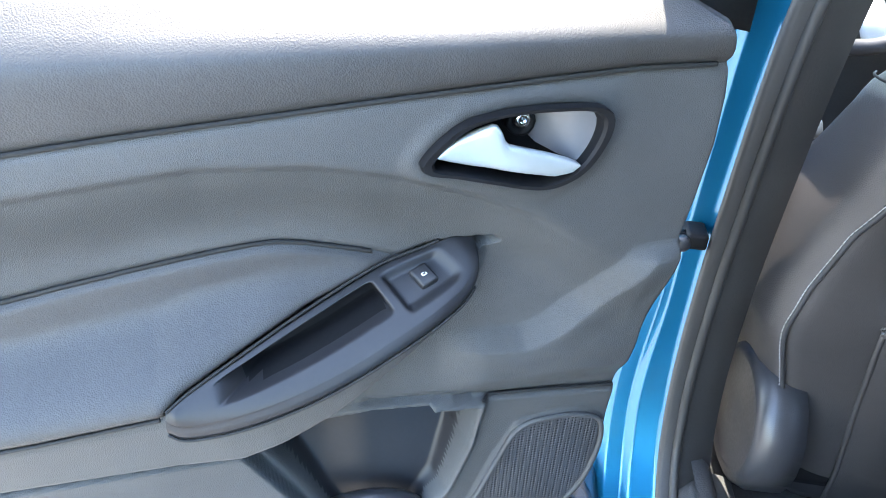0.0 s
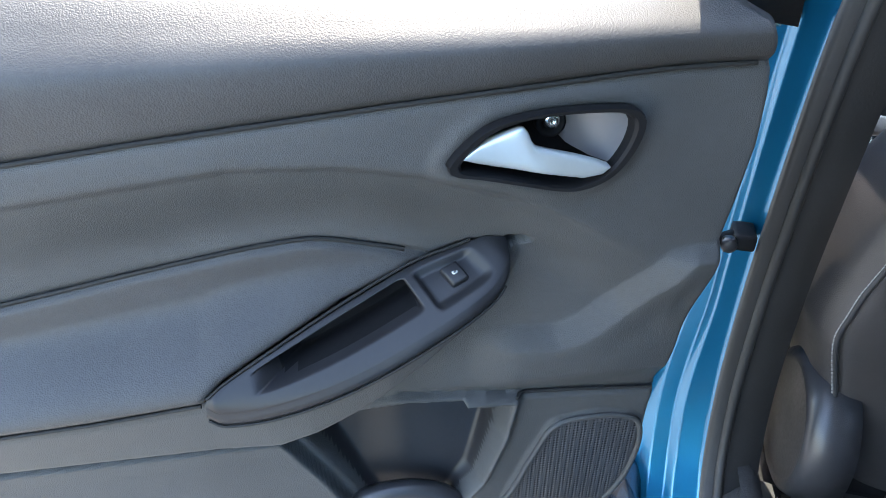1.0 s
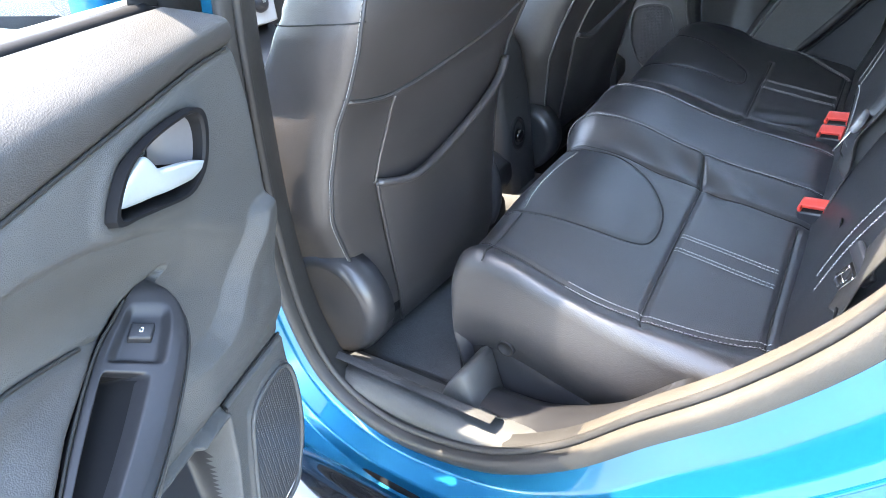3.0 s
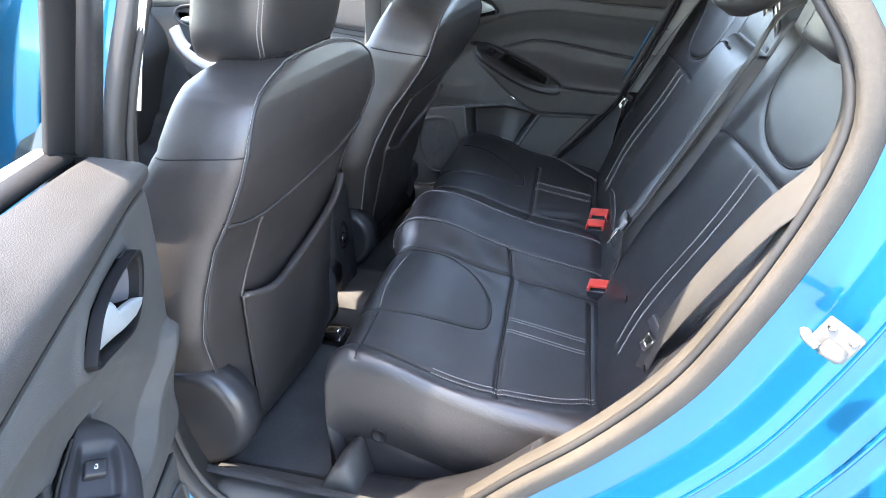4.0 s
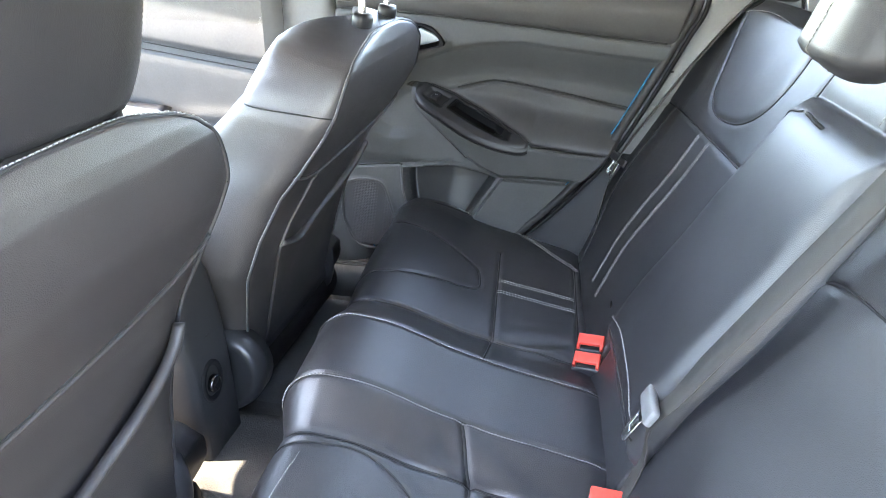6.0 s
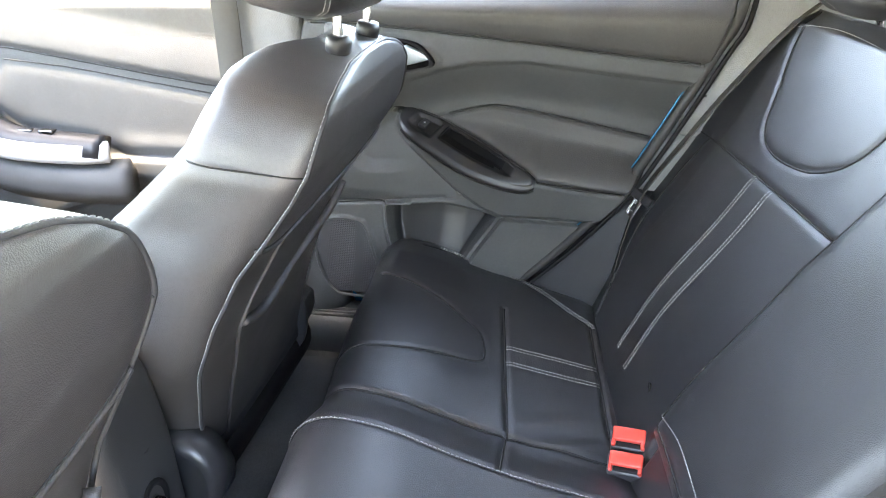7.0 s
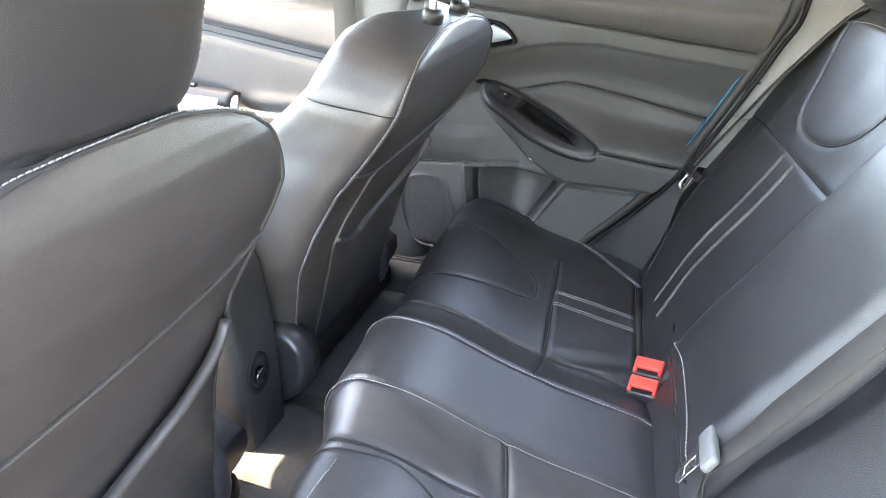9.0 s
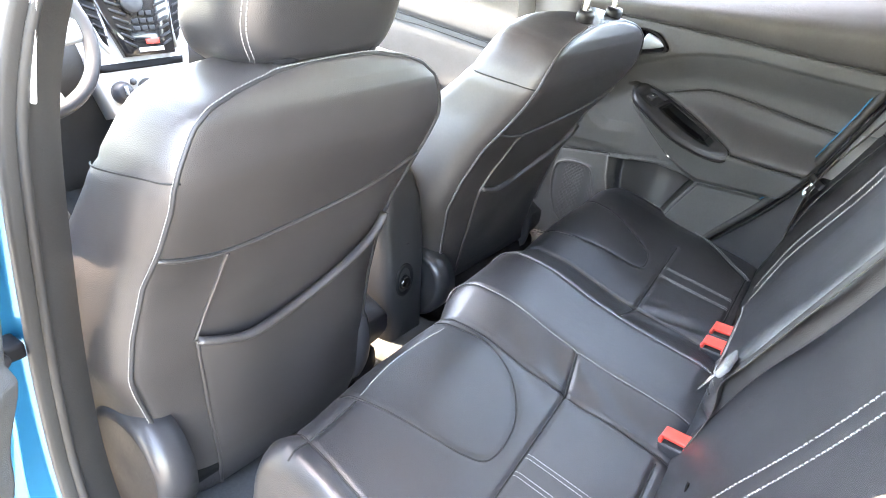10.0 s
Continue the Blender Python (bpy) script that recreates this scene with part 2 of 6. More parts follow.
def line_distance(p, line):
    """The distance of each 2D point from a line of straight pieces."""
    p, line = np.asarray(p, float), np.asarray(line, float)
    best = np.full(len(p), 9.0)
    for a, b in zip(line[:-1], line[1:]):
        d = b - a
        t = np.clip(((p - a) @ d) / (d @ d + 1e-12), 0, 1)
        best = np.minimum(best, np.linalg.norm(p - a - t[:, None] * d, axis=1))
    return best


def inside(p, poly):
    """Signed distance of 2D points from a closed outline, above 0 inside."""
    p, poly = np.asarray(p, float), np.asarray(poly, float)
    d = line_distance(p, np.vstack([poly, poly[:1]]))
    odd = np.zeros(len(p), bool)
    for a, b in zip(poly, np.roll(poly, -1, 0)):
        cross = ((a[1] > p[:, 1]) != (b[1] > p[:, 1]))
        xx = (b[0] - a[0]) * (p[:, 1] - a[1]) / (b[1] - a[1] + 1e-15) + a[0]
        odd ^= cross & (p[:, 0] < xx)
    return np.where(odd, d, -d)


def compact(verts, faces):
    used = sorted({i for f in faces for i in f})
    back = {k: i for i, k in enumerate(used)}
    return np.asarray(verts)[used], [tuple(back[i] for i in f) for f in faces]


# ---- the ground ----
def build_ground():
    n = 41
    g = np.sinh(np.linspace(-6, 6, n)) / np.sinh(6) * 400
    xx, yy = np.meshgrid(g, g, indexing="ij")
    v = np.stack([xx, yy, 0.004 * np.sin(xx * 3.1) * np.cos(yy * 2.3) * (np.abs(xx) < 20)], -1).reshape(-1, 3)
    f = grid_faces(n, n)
    tagged(part("ground", v, f, BOUNCE_ASPHALT), "grey worn asphalt of a sunlit car park, lightened to bounce light", "ground", kind="structure")


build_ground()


# ---- the car's shell ----
# the rear door opening on the near side, as (y, z) along the rubber seal
OPENING = smooth_line([(0.515, 1.185), (0.530, 1.12), (0.556, 1.03), (0.572, 0.97), (0.600, 0.80), (0.619, 0.65), (0.618, 0.50), (0.580, 0.39), (0.500, 0.338), (0.400, 0.330),
                       (0.270, 0.362), (0.150, 0.438), (0.050, 0.535), (-0.045, 0.625), (-0.130, 0.727), (-0.185, 0.828), (-0.228, 0.928),
                       (-0.251, 1.00), (-0.258, 1.05), (-0.248, 1.10), (-0.222, 1.145), (-0.180, 1.20), (-0.09, 1.285), (0.05, 1.345),
                       (0.25, 1.375), (0.38, 1.37), (0.45, 1.32), (0.488, 1.26)], 170, True)


def side_x(z):
    """How far out the near side's door frame stands at a height (the cabin narrows upwards)."""
    return -0.742 + 0.46 * 0.05 * np.log1p(np.exp((z - 1.09) / 0.05))


def ring(offset, out, spread=None):
    """The opening's outline grown by offset and moved outwards by out."""
    p = OPENING
    t = np.roll(p, -1, 0) - np.roll(p, 1, 0)
    t /= np.linalg.norm(t, axis=1)[:, None]
    n = np.stack([-t[:, 1], t[:, 0]], 1)
    c = np.array([0.2, 0.85])
    n *= np.sign(np.sum(n * (p - c), axis=1))[:, None]
    q = p + n * np.broadcast_to(np.asarray(offset), (len(p),))[:, None]
    shrink = 1 - 0.8 * smoothstep(1.16, 1.33, p[:, 1])
    return np.stack([side_x(p[:, 1]) - out * shrink, q[:, 0], q[:, 1]], 1)


car = thing("car_body", (0, 0.2, 0.0), "glossy bright blue hatchback body with an open rear door", "car", kind="structure")


def build_shell():
    p = OPENING
    # how wide the painted jamb is: narrow along the pillar between the doors, wide towards the rear wheel
    rear = smoothstep(0.45, -0.05, p[:, 0]) * smoothstep(1.35, 1.1, p[:, 1])
    low = smoothstep(0.62, 0.42, p[:, 1])
    front = smoothstep(0.42, 0.52, p[:, 0]) * smoothstep(0.5, 0.6, p[:, 1])
    k = 1 + 0.9 * rear + 0.1 * low
    prof = [(-0.004, 0.0, 0), (0.012, 0.004, 0), (0.030, 0.010, 0), (0.036, 0.016, 0), (0.041, 0.031, 0.010), (0.045, 0.035, 0.012), (0.060, 0.037, 0.014), (0.064, 0.040, 0.016), (0.068, 0.055, 0.018), (0.072, 0.058, 0.02),
            (0.094, 0.062, 0.024), (0.099, 0.066, 0.027), (0.104, 0.088, 0.02), (0.110, 0.104, 0.014), (0.120, 0.118, 0.006), (0.135, 0.122, 0)]
    rings = [ring(a * k if a > 0 else a, b + c * low) for a, b, c in prof]
    v, f = loft(rings, False)
    part("door_jamb", v, f, BLUE, car, "glossy bright blue painted door jamb")
    # pressed beads that run round the rear of the jamb
    for a, b, r in ((0.083, 0.061, 0.0035), (0.052, 0.037, 0.0025)):
        path = ring(a * k, b + 0.02 * low)
        keep = [i for i in range(len(p)) if p[i, 0] < 0.30 and p[i, 1] < 1.12]
        v, f = sweep(path[keep], circle(r, 8), (-1, 0, 0))
        part("jamb_bead", v, f, BLUE, car)
    # outer side: from the jamb out to the bumper, the front wing, the roof and the sill
    outer = ring(0.135 * k, 0.122)
    far = outer.copy()
    for i, (y, z) in enumerate(outer[:, 1:]):
        d = np.array([y - 0.2, z - 0.85])
        d /= np.abs(d).max()
        far[i] = (0, 0.2 + d[0] * 1.4, 0.85 + (d[1] * 0.53 if d[1] > 0 else d[1] * 0.53))
    far[:, 2] = np.clip(far[:, 2], 0.318, 1.36)
    far[:, 0] = -0.868 + 0.62 * np.clip(far[:, 2] - 0.95, 0, None)
    rear_cut = far[:, 1] > 0.2
    far[rear_cut, 1] = np.clip(far[rear_cut, 1], None, 0.70)
    mid = outer * 0.5 + far * 0.5
    mid[:, 0] = np.minimum(mid[:, 0], -0.868 + 0.62 * np.clip(mid[:, 2] - 0.95, 0, None))
    v, f = loft([outer, mid, far], False)
    part("side_panel", v, f, BLUE, car, "blue painted body side")
    # the sill's lower moulding
    path = np.array([(-0.855, y, 0.27) for y in np.linspace(-0.1, 2.0, 30)])
    v, f = sweep(path, np.array([(-0.05, 0.052), (0.0, 0.056), (0.03, 0.03), (0.03, -0.05), (0.0, -0.10), (-0.08, -0.12)]))
    part("sill_moulding", v, f, GLOSS, car, "glossy black sill moulding")
    # rubber seal round the opening: a fat bulb with a lip
    path = ring(0.004, 0.004)
    shape = [(0.015 * math.cos(a) + 0.004 * math.cos(2 * a), 0.013 * math.sin(a)) for a in np.linspace(0, 2 * math.pi, 12, endpoint=False)]
    v, f = sweep(path, shape, np.array((-1.0, 0.0, 0.0)), True)
    v = np.asarray(v)
    # rear stretch takes the paler colour as if lit by the sun
    part("door_seal", *compact(v, [q for q in f if v[list(q), 1].mean() < 0.14]), SUNLIT_DUST, car, "dusty sun-bleached rubber door seal")
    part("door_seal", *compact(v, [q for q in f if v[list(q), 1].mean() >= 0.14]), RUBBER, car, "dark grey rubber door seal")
    lip = ring(-0.010, -0.004)
    v, f = sweep(lip, [(0.0055 * math.cos(a), 0.006 * math.sin(a)) for a in np.linspace(0, 2 * math.pi, 8, endpoint=False)], np.array((-1.0, 0, 0)), True)
    part("seal_lip", v, f, RUBBER, car)
    # the trim inside of the seal, turning into the cabin
    fore = smoothstep(0.35, 0.5, p[:, 0])
    rings = [ring(-0.004, -0.004), ring(-0.010 + 0.010 * fore, -0.020), ring(-0.010 + 0.018 * fore, -0.040), ring(0.012 + 0.010 * fore, -0.058)]
    v, f = loft(rings, False)
    v = np.asarray(v)
    # sun on the trim's rear stretch is put into its colour too
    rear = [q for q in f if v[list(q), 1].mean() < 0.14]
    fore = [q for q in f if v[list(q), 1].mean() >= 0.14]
    part("opening_trim", *compact(v, rear), SUNLIT_DUST, car, "dusty sun-bleached trim inside the door opening")
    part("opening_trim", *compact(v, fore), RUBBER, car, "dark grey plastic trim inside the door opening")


build_shell()


def build_cabin_shell():
    """Floor pan, far side, roof, pillars, tailgate and glass that close the cabin."""
    # floor with its foot wells, tunnel and sills
    def floor_z(x, y):
        tunnel = 0.075 * (1 - smoothstep(0.07, 0.17, np.abs(x)))
        ramp = 0.0
        toe = 0.30 * smoothstep(1.45, 1.9, y)
        return 0.300 + tunnel + ramp + toe + 0.10 * smoothstep(0.64, 0.70, np.abs(x))
    xs, ys = np.linspace(-0.715, 0.74, 90), np.linspace(0.28, 1.9, 90)
    xx, yy = np.meshgrid(xs, ys, indexing="ij")
    v = np.stack([xx, yy, floor_z(xx, yy)], -1).reshape(-1, 3)
    part("floor_carpet", v, grid_faces(90, 90), CARPET, car, "dark worn floor carpet")
    # underside that closes the body
    v, f = block((-0.80, -1.35, 0.16), (0.82, 2.3, 0.27), 0.02)
    part("underbody", v, f, DARK, car)
    # unseen roof: outer skin and headliner, cut short in front for sun patches
    for name, mat, dz, s in (("roof", BLUE, 0.0, 1.0), ("headliner", HEADLINER, -0.035, 0.94)):
        a, b = np.linspace(-1, 1, 25), np.linspace(-1.05, 0.955, 20)
        aa, bb = np.meshgrid(a, b, indexing="ij")
        z = 1.465 - 0.075 * np.abs(aa) ** 2.6 - 0.12 * ((bb - 0.35) / 1.3) ** 2 + dz
        v = np.stack([aa * 0.60 * s, bb, z], -1).reshape(-1, 3)
        part(name, v, grid_faces(25, 20, flip=name == "headliner"), mat, car)
    # far body side under the windows, and both ends
    for name, lo, hi in (("far_side_lower", (0.80, -1.30, 0.25), (0.86, 2.2, 0.90)), ("tailgate", (-0.72, -1.36, 0.30), (0.72, -1.28, 1.0)),
                         ("bulkhead", (-0.80, 2.06, 0.25), (0.82, 2.12, 0.98)), ("near_front_side", (-0.885, 0.715, 0.30), (-0.83, 2.2, 0.97))):
        v, f = block(lo, hi, 0.02)
        part(name, v, f, BLUE, car)
    # pillars and roof rails, their unseen front set inward to shade the far door
    def bar(name, pts, w, t, mat, up=(1, 0, 0)):
        v, f = sweep(smooth_line(pts, 24), strap(w, t), up)
        return part(name, v, f, mat, car)
    for s, n in ((1, "far"), (-1, "near")):
        bar("roof_rail", [(s * 0.52, -1.0, 1.27), (s * 0.585, -0.35, 1.345), (s * 0.60, 0.4, 1.39), (s * 0.56, 1.0, 1.37), (s * 0.60, 1.5, 1.19), (s * 0.70, 2.0, 0.99)], 0.055, 0.03, BLUE, (s * 0.5, 0, 1))
        bar("rear_quarter_pillar", [(s * 0.52, -1.0, 1.27), (s * 0.62, -1.2, 1.0), (s * 0.66, -1.3, 0.8)], 0.10, 0.03, BLUE, (s, 0, 0))
    # near front door's window frame and pillar cover
    bar("near_pillar_cover", [(-0.80, 0.655, 0.97), (-0.72, 0.61, 1.18), (-0.635, 0.56, 1.35)], 0.042, 0.012, GLOSS, (-1, 0, 0.35))
    bar("near_pillar_inside", [(-0.725, 0.70, 0.36), (-0.735, 0.69, 0.65), (-0.735, 0.665, 0.85), (-0.728, 0.635, 1.0), (-0.705, 0.61, 1.15), (-0.61, 0.56, 1.36)], 0.030, 0.012, BLACK, (1, 0, 0.1))
    # pale upper cover of the pillar, its edge showing past the seal
    bar("near_pillar_edge", [(-0.724, 0.547, 1.024), (-0.720, 0.533, 1.08), (-0.710, 0.515, 1.15), (-0.68, 0.50, 1.23)], 0.0045, 0.003, HEADLINER, (-1, 0, 0.2))
    # glass
    for name, pts in (("windscreen", [(-0.58, 0.95, 1.40), (0.58, 0.95, 1.40), (0.70, 2.02, 0.985), (-0.70, 2.02, 0.985)]),
                      ("rear_glass", [(-0.50, -1.04, 1.30), (0.50, -1.04, 1.30), (0.60, -1.32, 0.99), (-0.60, -1.32, 0.99)]),
                      ("far_front_door_glass", [(0.745, 0.72, 1.00), (0.745, 1.75, 0.96), (0.62, 1.05, 1.36), (0.615, 0.62, 1.37)]),
                      ("near_front_door_glass", [(-0.80, 0.72, 0.98), (-0.80, 1.75, 0.96), (-0.625, 1.05, 1.36), (-0.635, 0.62, 1.37)]),
                      ("far_quarter_glass", [(0.70, -0.42, 1.06), (0.70, -0.95, 1.09), (0.56, -0.80, 1.28), (0.60, -0.30, 1.31)])):
        ob = part(name, pts, [(0, 1, 2, 3)], GLASS, car, smooth=False)
        ob.visible_shadow = False
    # luggage side trim and shelf behind the seat
    v, f = block((-0.62, -1.25, 0.86), (0.62, -0.36, 0.885), 0.01)
    part("parcel_shelf", v, f, CARPET, car, "dark parcel shelf")
    v, f = block((-0.75, -1.27, 0.28), (0.75, -0.32, 0.34), 0.01)
    part("boot_floor", v, f, CARPET, car)
    for s in (-1, 1):
        v, f = block((s * 0.70 - 0.03, -1.27, 0.3), (s * 0.70 + 0.03, -0.30, 1.02), 0.02)
        part("luggage_side", v, f, GREY, car)


build_cabin_shell()


def build_near_jamb_fittings():
    # striker on the rear jamb: plate, bolts and bent bar
    s = thing("door_striker", (-0.80, -0.262, 0.84), "pale zinc-plated door striker bolted to the blue jamb", "door striker")
    c = np.array([-0.805, -0.262, 0.855])
    out, fwd, up = np.array([-0.93, 0.30, 0.15]), np.array([0.35, 0.82, 0.45]), np.array([0.0, -0.48, 0.88])
    out /= np.linalg.norm(out)
    fwd -= out * (fwd @ out)
    fwd /= np.linalg.norm(fwd)
    up = np.cross(out, fwd)
    m = lambda v: c + 0.62 * (v[:, :1] * fwd + v[:, 1:2] * up + v[:, 2:] * out)
    v, f = block((-0.030, -0.022, -0.012), (0.030, 0.030, 0.004), 0.004, m)
    part("plate", v, f, ZINC, s)
    loop = smooth_line([(-0.016, 0.012, 0.0), (-0.012, 0.012, 0.034), (0.012, 0.012, 0.046), (0.036, 0.012, 0.042), (0.044, 0.010, 0.028)], 20)
    v, f = sweep(m(loop), circle(0.0045, 8, 0.006), fwd)
    part("latch_bar", v, f, ZINC, s)
    v, f = block((-0.020, 0.004, 0.003), (0.012, 0.026, 0.030), 0.006, m)
    part("latch_block", v, f, ZINC, s)
    for a, b in ((-0.018, -0.012), (0.018, -0.012)):
        r = [m(np.c_[a + circle(q, 10)[:, 0], b + circle(q, 10)[:, 1], np.full(10, h)]) for q, h in ((0.007, 0.003), (0.007, 0.007), (0.004, 0.009))]
        v, f = loft(r)
        part("bolt", v, f, STEEL, s)
    # check strap with its bolt on the pillar between the doors
    k = thing("door_check_strap", (-0.78, 0.62, 0.72), "greasy black door check strap on the blue pillar", "check strap")
    v, f = sweep(smooth_line([(-0.775, 0.635, 0.722), (-0.82, 0.60, 0.722), (-0.86, 0.575, 0.722), (-0.91, 0.555, 0.722)], 14), strap(0.003, 0.007), (0, 0, 1))
    part("arm", v, f, DARK, k)
    v, f = block((-0.785, 0.61, 0.712), (-0.76, 0.65, 0.732), 0.005)
    part("bracket", v, f, DARK, k)
    r = [np.c_[-0.79 + circle(q, 12)[:, 0], np.full(12, y), 0.722 + circle(q, 12)[:, 1]] for q, y in ((0.009, 0.612), (0.009, 0.602), (0.005, 0.600))]
    v, f = loft(r)
    part("bolt", v, f, PLASTIC, k)


build_near_jamb_fittings()


def build_wheels():
    """Four wheels that carry the body."""
    for x, y in ((-0.765, -0.87), (0.765, -0.87), (-0.765, 1.95), (0.765, 1.95)):
        side = -1 if x < 0 else 1
        w = new("wheel")
        w.location, w.parent = Vector((x, y, 0.31)) - car.location, car
        a = circle(1, 40)
        place = lambda r, d: np.c_[np.full(40, x + side * d), y + a[:, 0] * r, 0.31 + a[:, 1] * r]
        v, f = loft([place(r, d) for r, d in ((0.20, -0.08), (0.27, -0.095), (0.302, -0.085), (0.310, -0.05), (0.310, 0.05), (0.302, 0.08), (0.27, 0.09), (0.20, 0.075))], True, side > 0)
        part("tyre", v, f, RUBBER, w, "black rubber tyre")
        v, f = loft([place(r, d) for r, d in ((0.205, 0.07), (0.20, 0.085), (0.17, 0.070), (0.06, 0.060), (0.05, 0.075))], True, side > 0)
        part("rim", v, f, SILVER_TRIM, w, "silver wheel rim")


build_wheels()


# ---- rear doors: one builder in door coordinates (u away from the hinge, w into the cabin, z up) ----
HINGE = Vector((-0.80, 0.60, 0))
_a = radians(24)
DOOR_U, DOOR_W = np.array([-math.cos(_a), -math.sin(_a), 0]), np.array([math.sin(_a), -math.cos(_a), 0])


def near_door(p):
    p = np.asarray(p, float).reshape(-1, 3)
    return np.array(HINGE) + p[:, :1] * DOOR_U + p[:, 1:2] * DOOR_W + np.c_[np.zeros((len(p), 2)), p[:, 2]]


def far_door(p):
    p = np.asarray(p, float).reshape(-1, 3)
    return np.c_[0.764 - p[:, 1] - 0.05 * (p[:, 0] - 0.2) + 0.04 * (p[:, 2] - 0.75), 0.724 - p[:, 0] - 0.12 * (p[:, 2] - 0.75), p[:, 2] + 0.081]


FRONT_EDGE = [(0.36, 0.14), (0.408, 0.095), (0.469, 0.077), (0.574, 0.073), (0.655, 0.069), (0.718, 0.062), (0.788, 0.055), (0.832, 0.049), (0.878, 0.045), (0.916, 0.048), (0.958, 0.057), (0.985, 0.066), (1.03, 0.12)]
REAR_EDGE = [(0.36, 0.68), (0.45, 0.745), (0.49, 0.77), (0.53, 0.79), (0.56, 0.80), (0.67, 0.81), (0.78, 0.815), (0.90, 0.835), (1.03, 0.87)]
FAR_REAR_EDGE = [(0.36, 0.46), (0.44, 0.555), (0.484, 0.598), (0.552, 0.654), (0.611, 0.696), (0.662, 0.726), (0.763, 0.760), (0.822, 0.781), (0.869, 0.795), (0.98, 0.83), (1.03, 0.85)]
SEAM_1 = [(0.04, 0.9600), (0.146, 0.959), (0.236, 0.953), (0.344, 0.944), (0.449, 0.934), (0.551, 0.924), (0.65, 0.913), (0.9, 0.89)]
CREASE = [(0.10, 0.755), (0.16, 0.79), (0.219, 0.830), (0.272, 0.855), (0.344, 0.880), (0.411, 0.893), (0.496, 0.897), (0.58, 0.887), (0.663, 0.878), (0.9, 0.855)]
INSERT_TOP = [(0.0, 0.784), (0.330, 0.775), (0.354, 0.784), (0.379, 0.7915), (0.404, 0.798), (0.426, 0.803), (0.450, 0.805), (0.506, 0.799), (0.600, 0.783), (0.693, 0.766), (0.9, 0.732)]
INSERT = INSERT_TOP[1:] + [(0.9, 0.648), (0.65, 0.664), (0.55, 0.676), (0.53, 0.692), (0.48, 0.715), (0.42, 0.742)]
ARM_IN = [(0.268, 0.797, 0.060), (0.285, 0.796, 0.059), (0.31, 0.787, 0.058), (0.354, 0.772, 0.059), (0.42, 0.743, 0.073), (0.48, 0.716, 0.092), (0.525, 0.695, 0.107), (0.546, 0.683, 0.116)]
ARM_OUT = [(0.262, 0.790, 0.064), (0.264, 0.779, 0.082), (0.278, 0.766, 0.098), (0.305, 0.752, 0.111), (0.345, 0.731, 0.119), (0.39, 0.708, 0.124), (0.435, 0.690, 0.127), (0.485, 0.676, 0.127), (0.53, 0.670, 0.123), (0.547, 0.676, 0.119)]
# along u: the crest of the elbow rest (height, how far in), its inner edge and the foot of its skirt
CREST = np.array([(0.24, 0.790, 0.055), (0.262, 0.785, 0.072), (0.275, 0.768, 0.090), (0.30, 0.754, 0.105), (0.34, 0.734, 0.115), (0.38, 0.712, 0.120), (0.42, 0.695, 0.122), (0.46, 0.682, 0.122), (0.50, 0.674, 0.120), (0.55, 0.675, 0.116), (0.65, 0.664, 0.112), (0.9, 0.648, 0.105)])
ARM_BACK = np.array([(0.262, 0.797), (0.30, 0.790), (0.354, 0.771), (0.42, 0.742), (0.48, 0.715), (0.53, 0.692), (0.55, 0.677), (0.9, 0.649)])
SKIRT_FOOT = np.array([(0.24, 0.745), (0.27, 0.728), (0.30, 0.705), (0.33, 0.682), (0.40, 0.626), (0.45, 0.596), (0.49, 0.580), (0.9, 0.578)])
REAR_PANEL = [(0.493, 0.582), (0.452, 0.508), (0.42, 0.44), (0.41, 0.30), (1.0, 0.30), (1.0, 0.582)]
LOWER_SEAM = [(0.04, 0.579), (0.08, 0.582), (0.162, 0.591), (0.241, 0.599), (0.366, 0.612)]
POCKET = [(0.246, 0.594), (0.254, 0.536), (0.277, 0.465), (0.31, 0.42), (0.36, 0.39), (0.415, 0.44), (0.447, 0.508), (0.485, 0.578), (0.45, 0.590), (0.366, 0.605)]
SPEAKER = [(0.150, 0.553), (0.112, 0.546), (0.094, 0.530), (0.090, 0.488), (0.105, 0.425), (0.150, 0.368), (0.262, 0.372), (0.236, 0.450), (0.218, 0.500), (0.196, 0.544)]
SWOOSH_TOP = [(0.322, 0.690), (0.267, 0.688), (0.210, 0.687), (0.186, 0.698), (0.160, 0.722), (0.123, 0.772), (0.106, 0.796)]
BEZEL = [(0.326, 0.892), (0.312, 0.910), (0.290, 0.926), (0.251, 0.934), (0.200, 0.935), (0.180, 0.932), (0.171, 0.922), (0.173, 0.903), (0.183, 0.882), (0.196, 0.870), (0.215, 0.863), (0.235, 0.864), (0.264, 0.871), (0.30, 0.880), (0.32, 0.884)]


def handle_plane(z):
    return 0.10 + 0.12 * (z - 0.9)


def panel_plane(z):
    return np.interp(z, [0.36, 0.56, 0.60, 0.70, 0.77, 0.80], [0.050, 0.058, 0.062, 0.058, 0.053, 0.055])


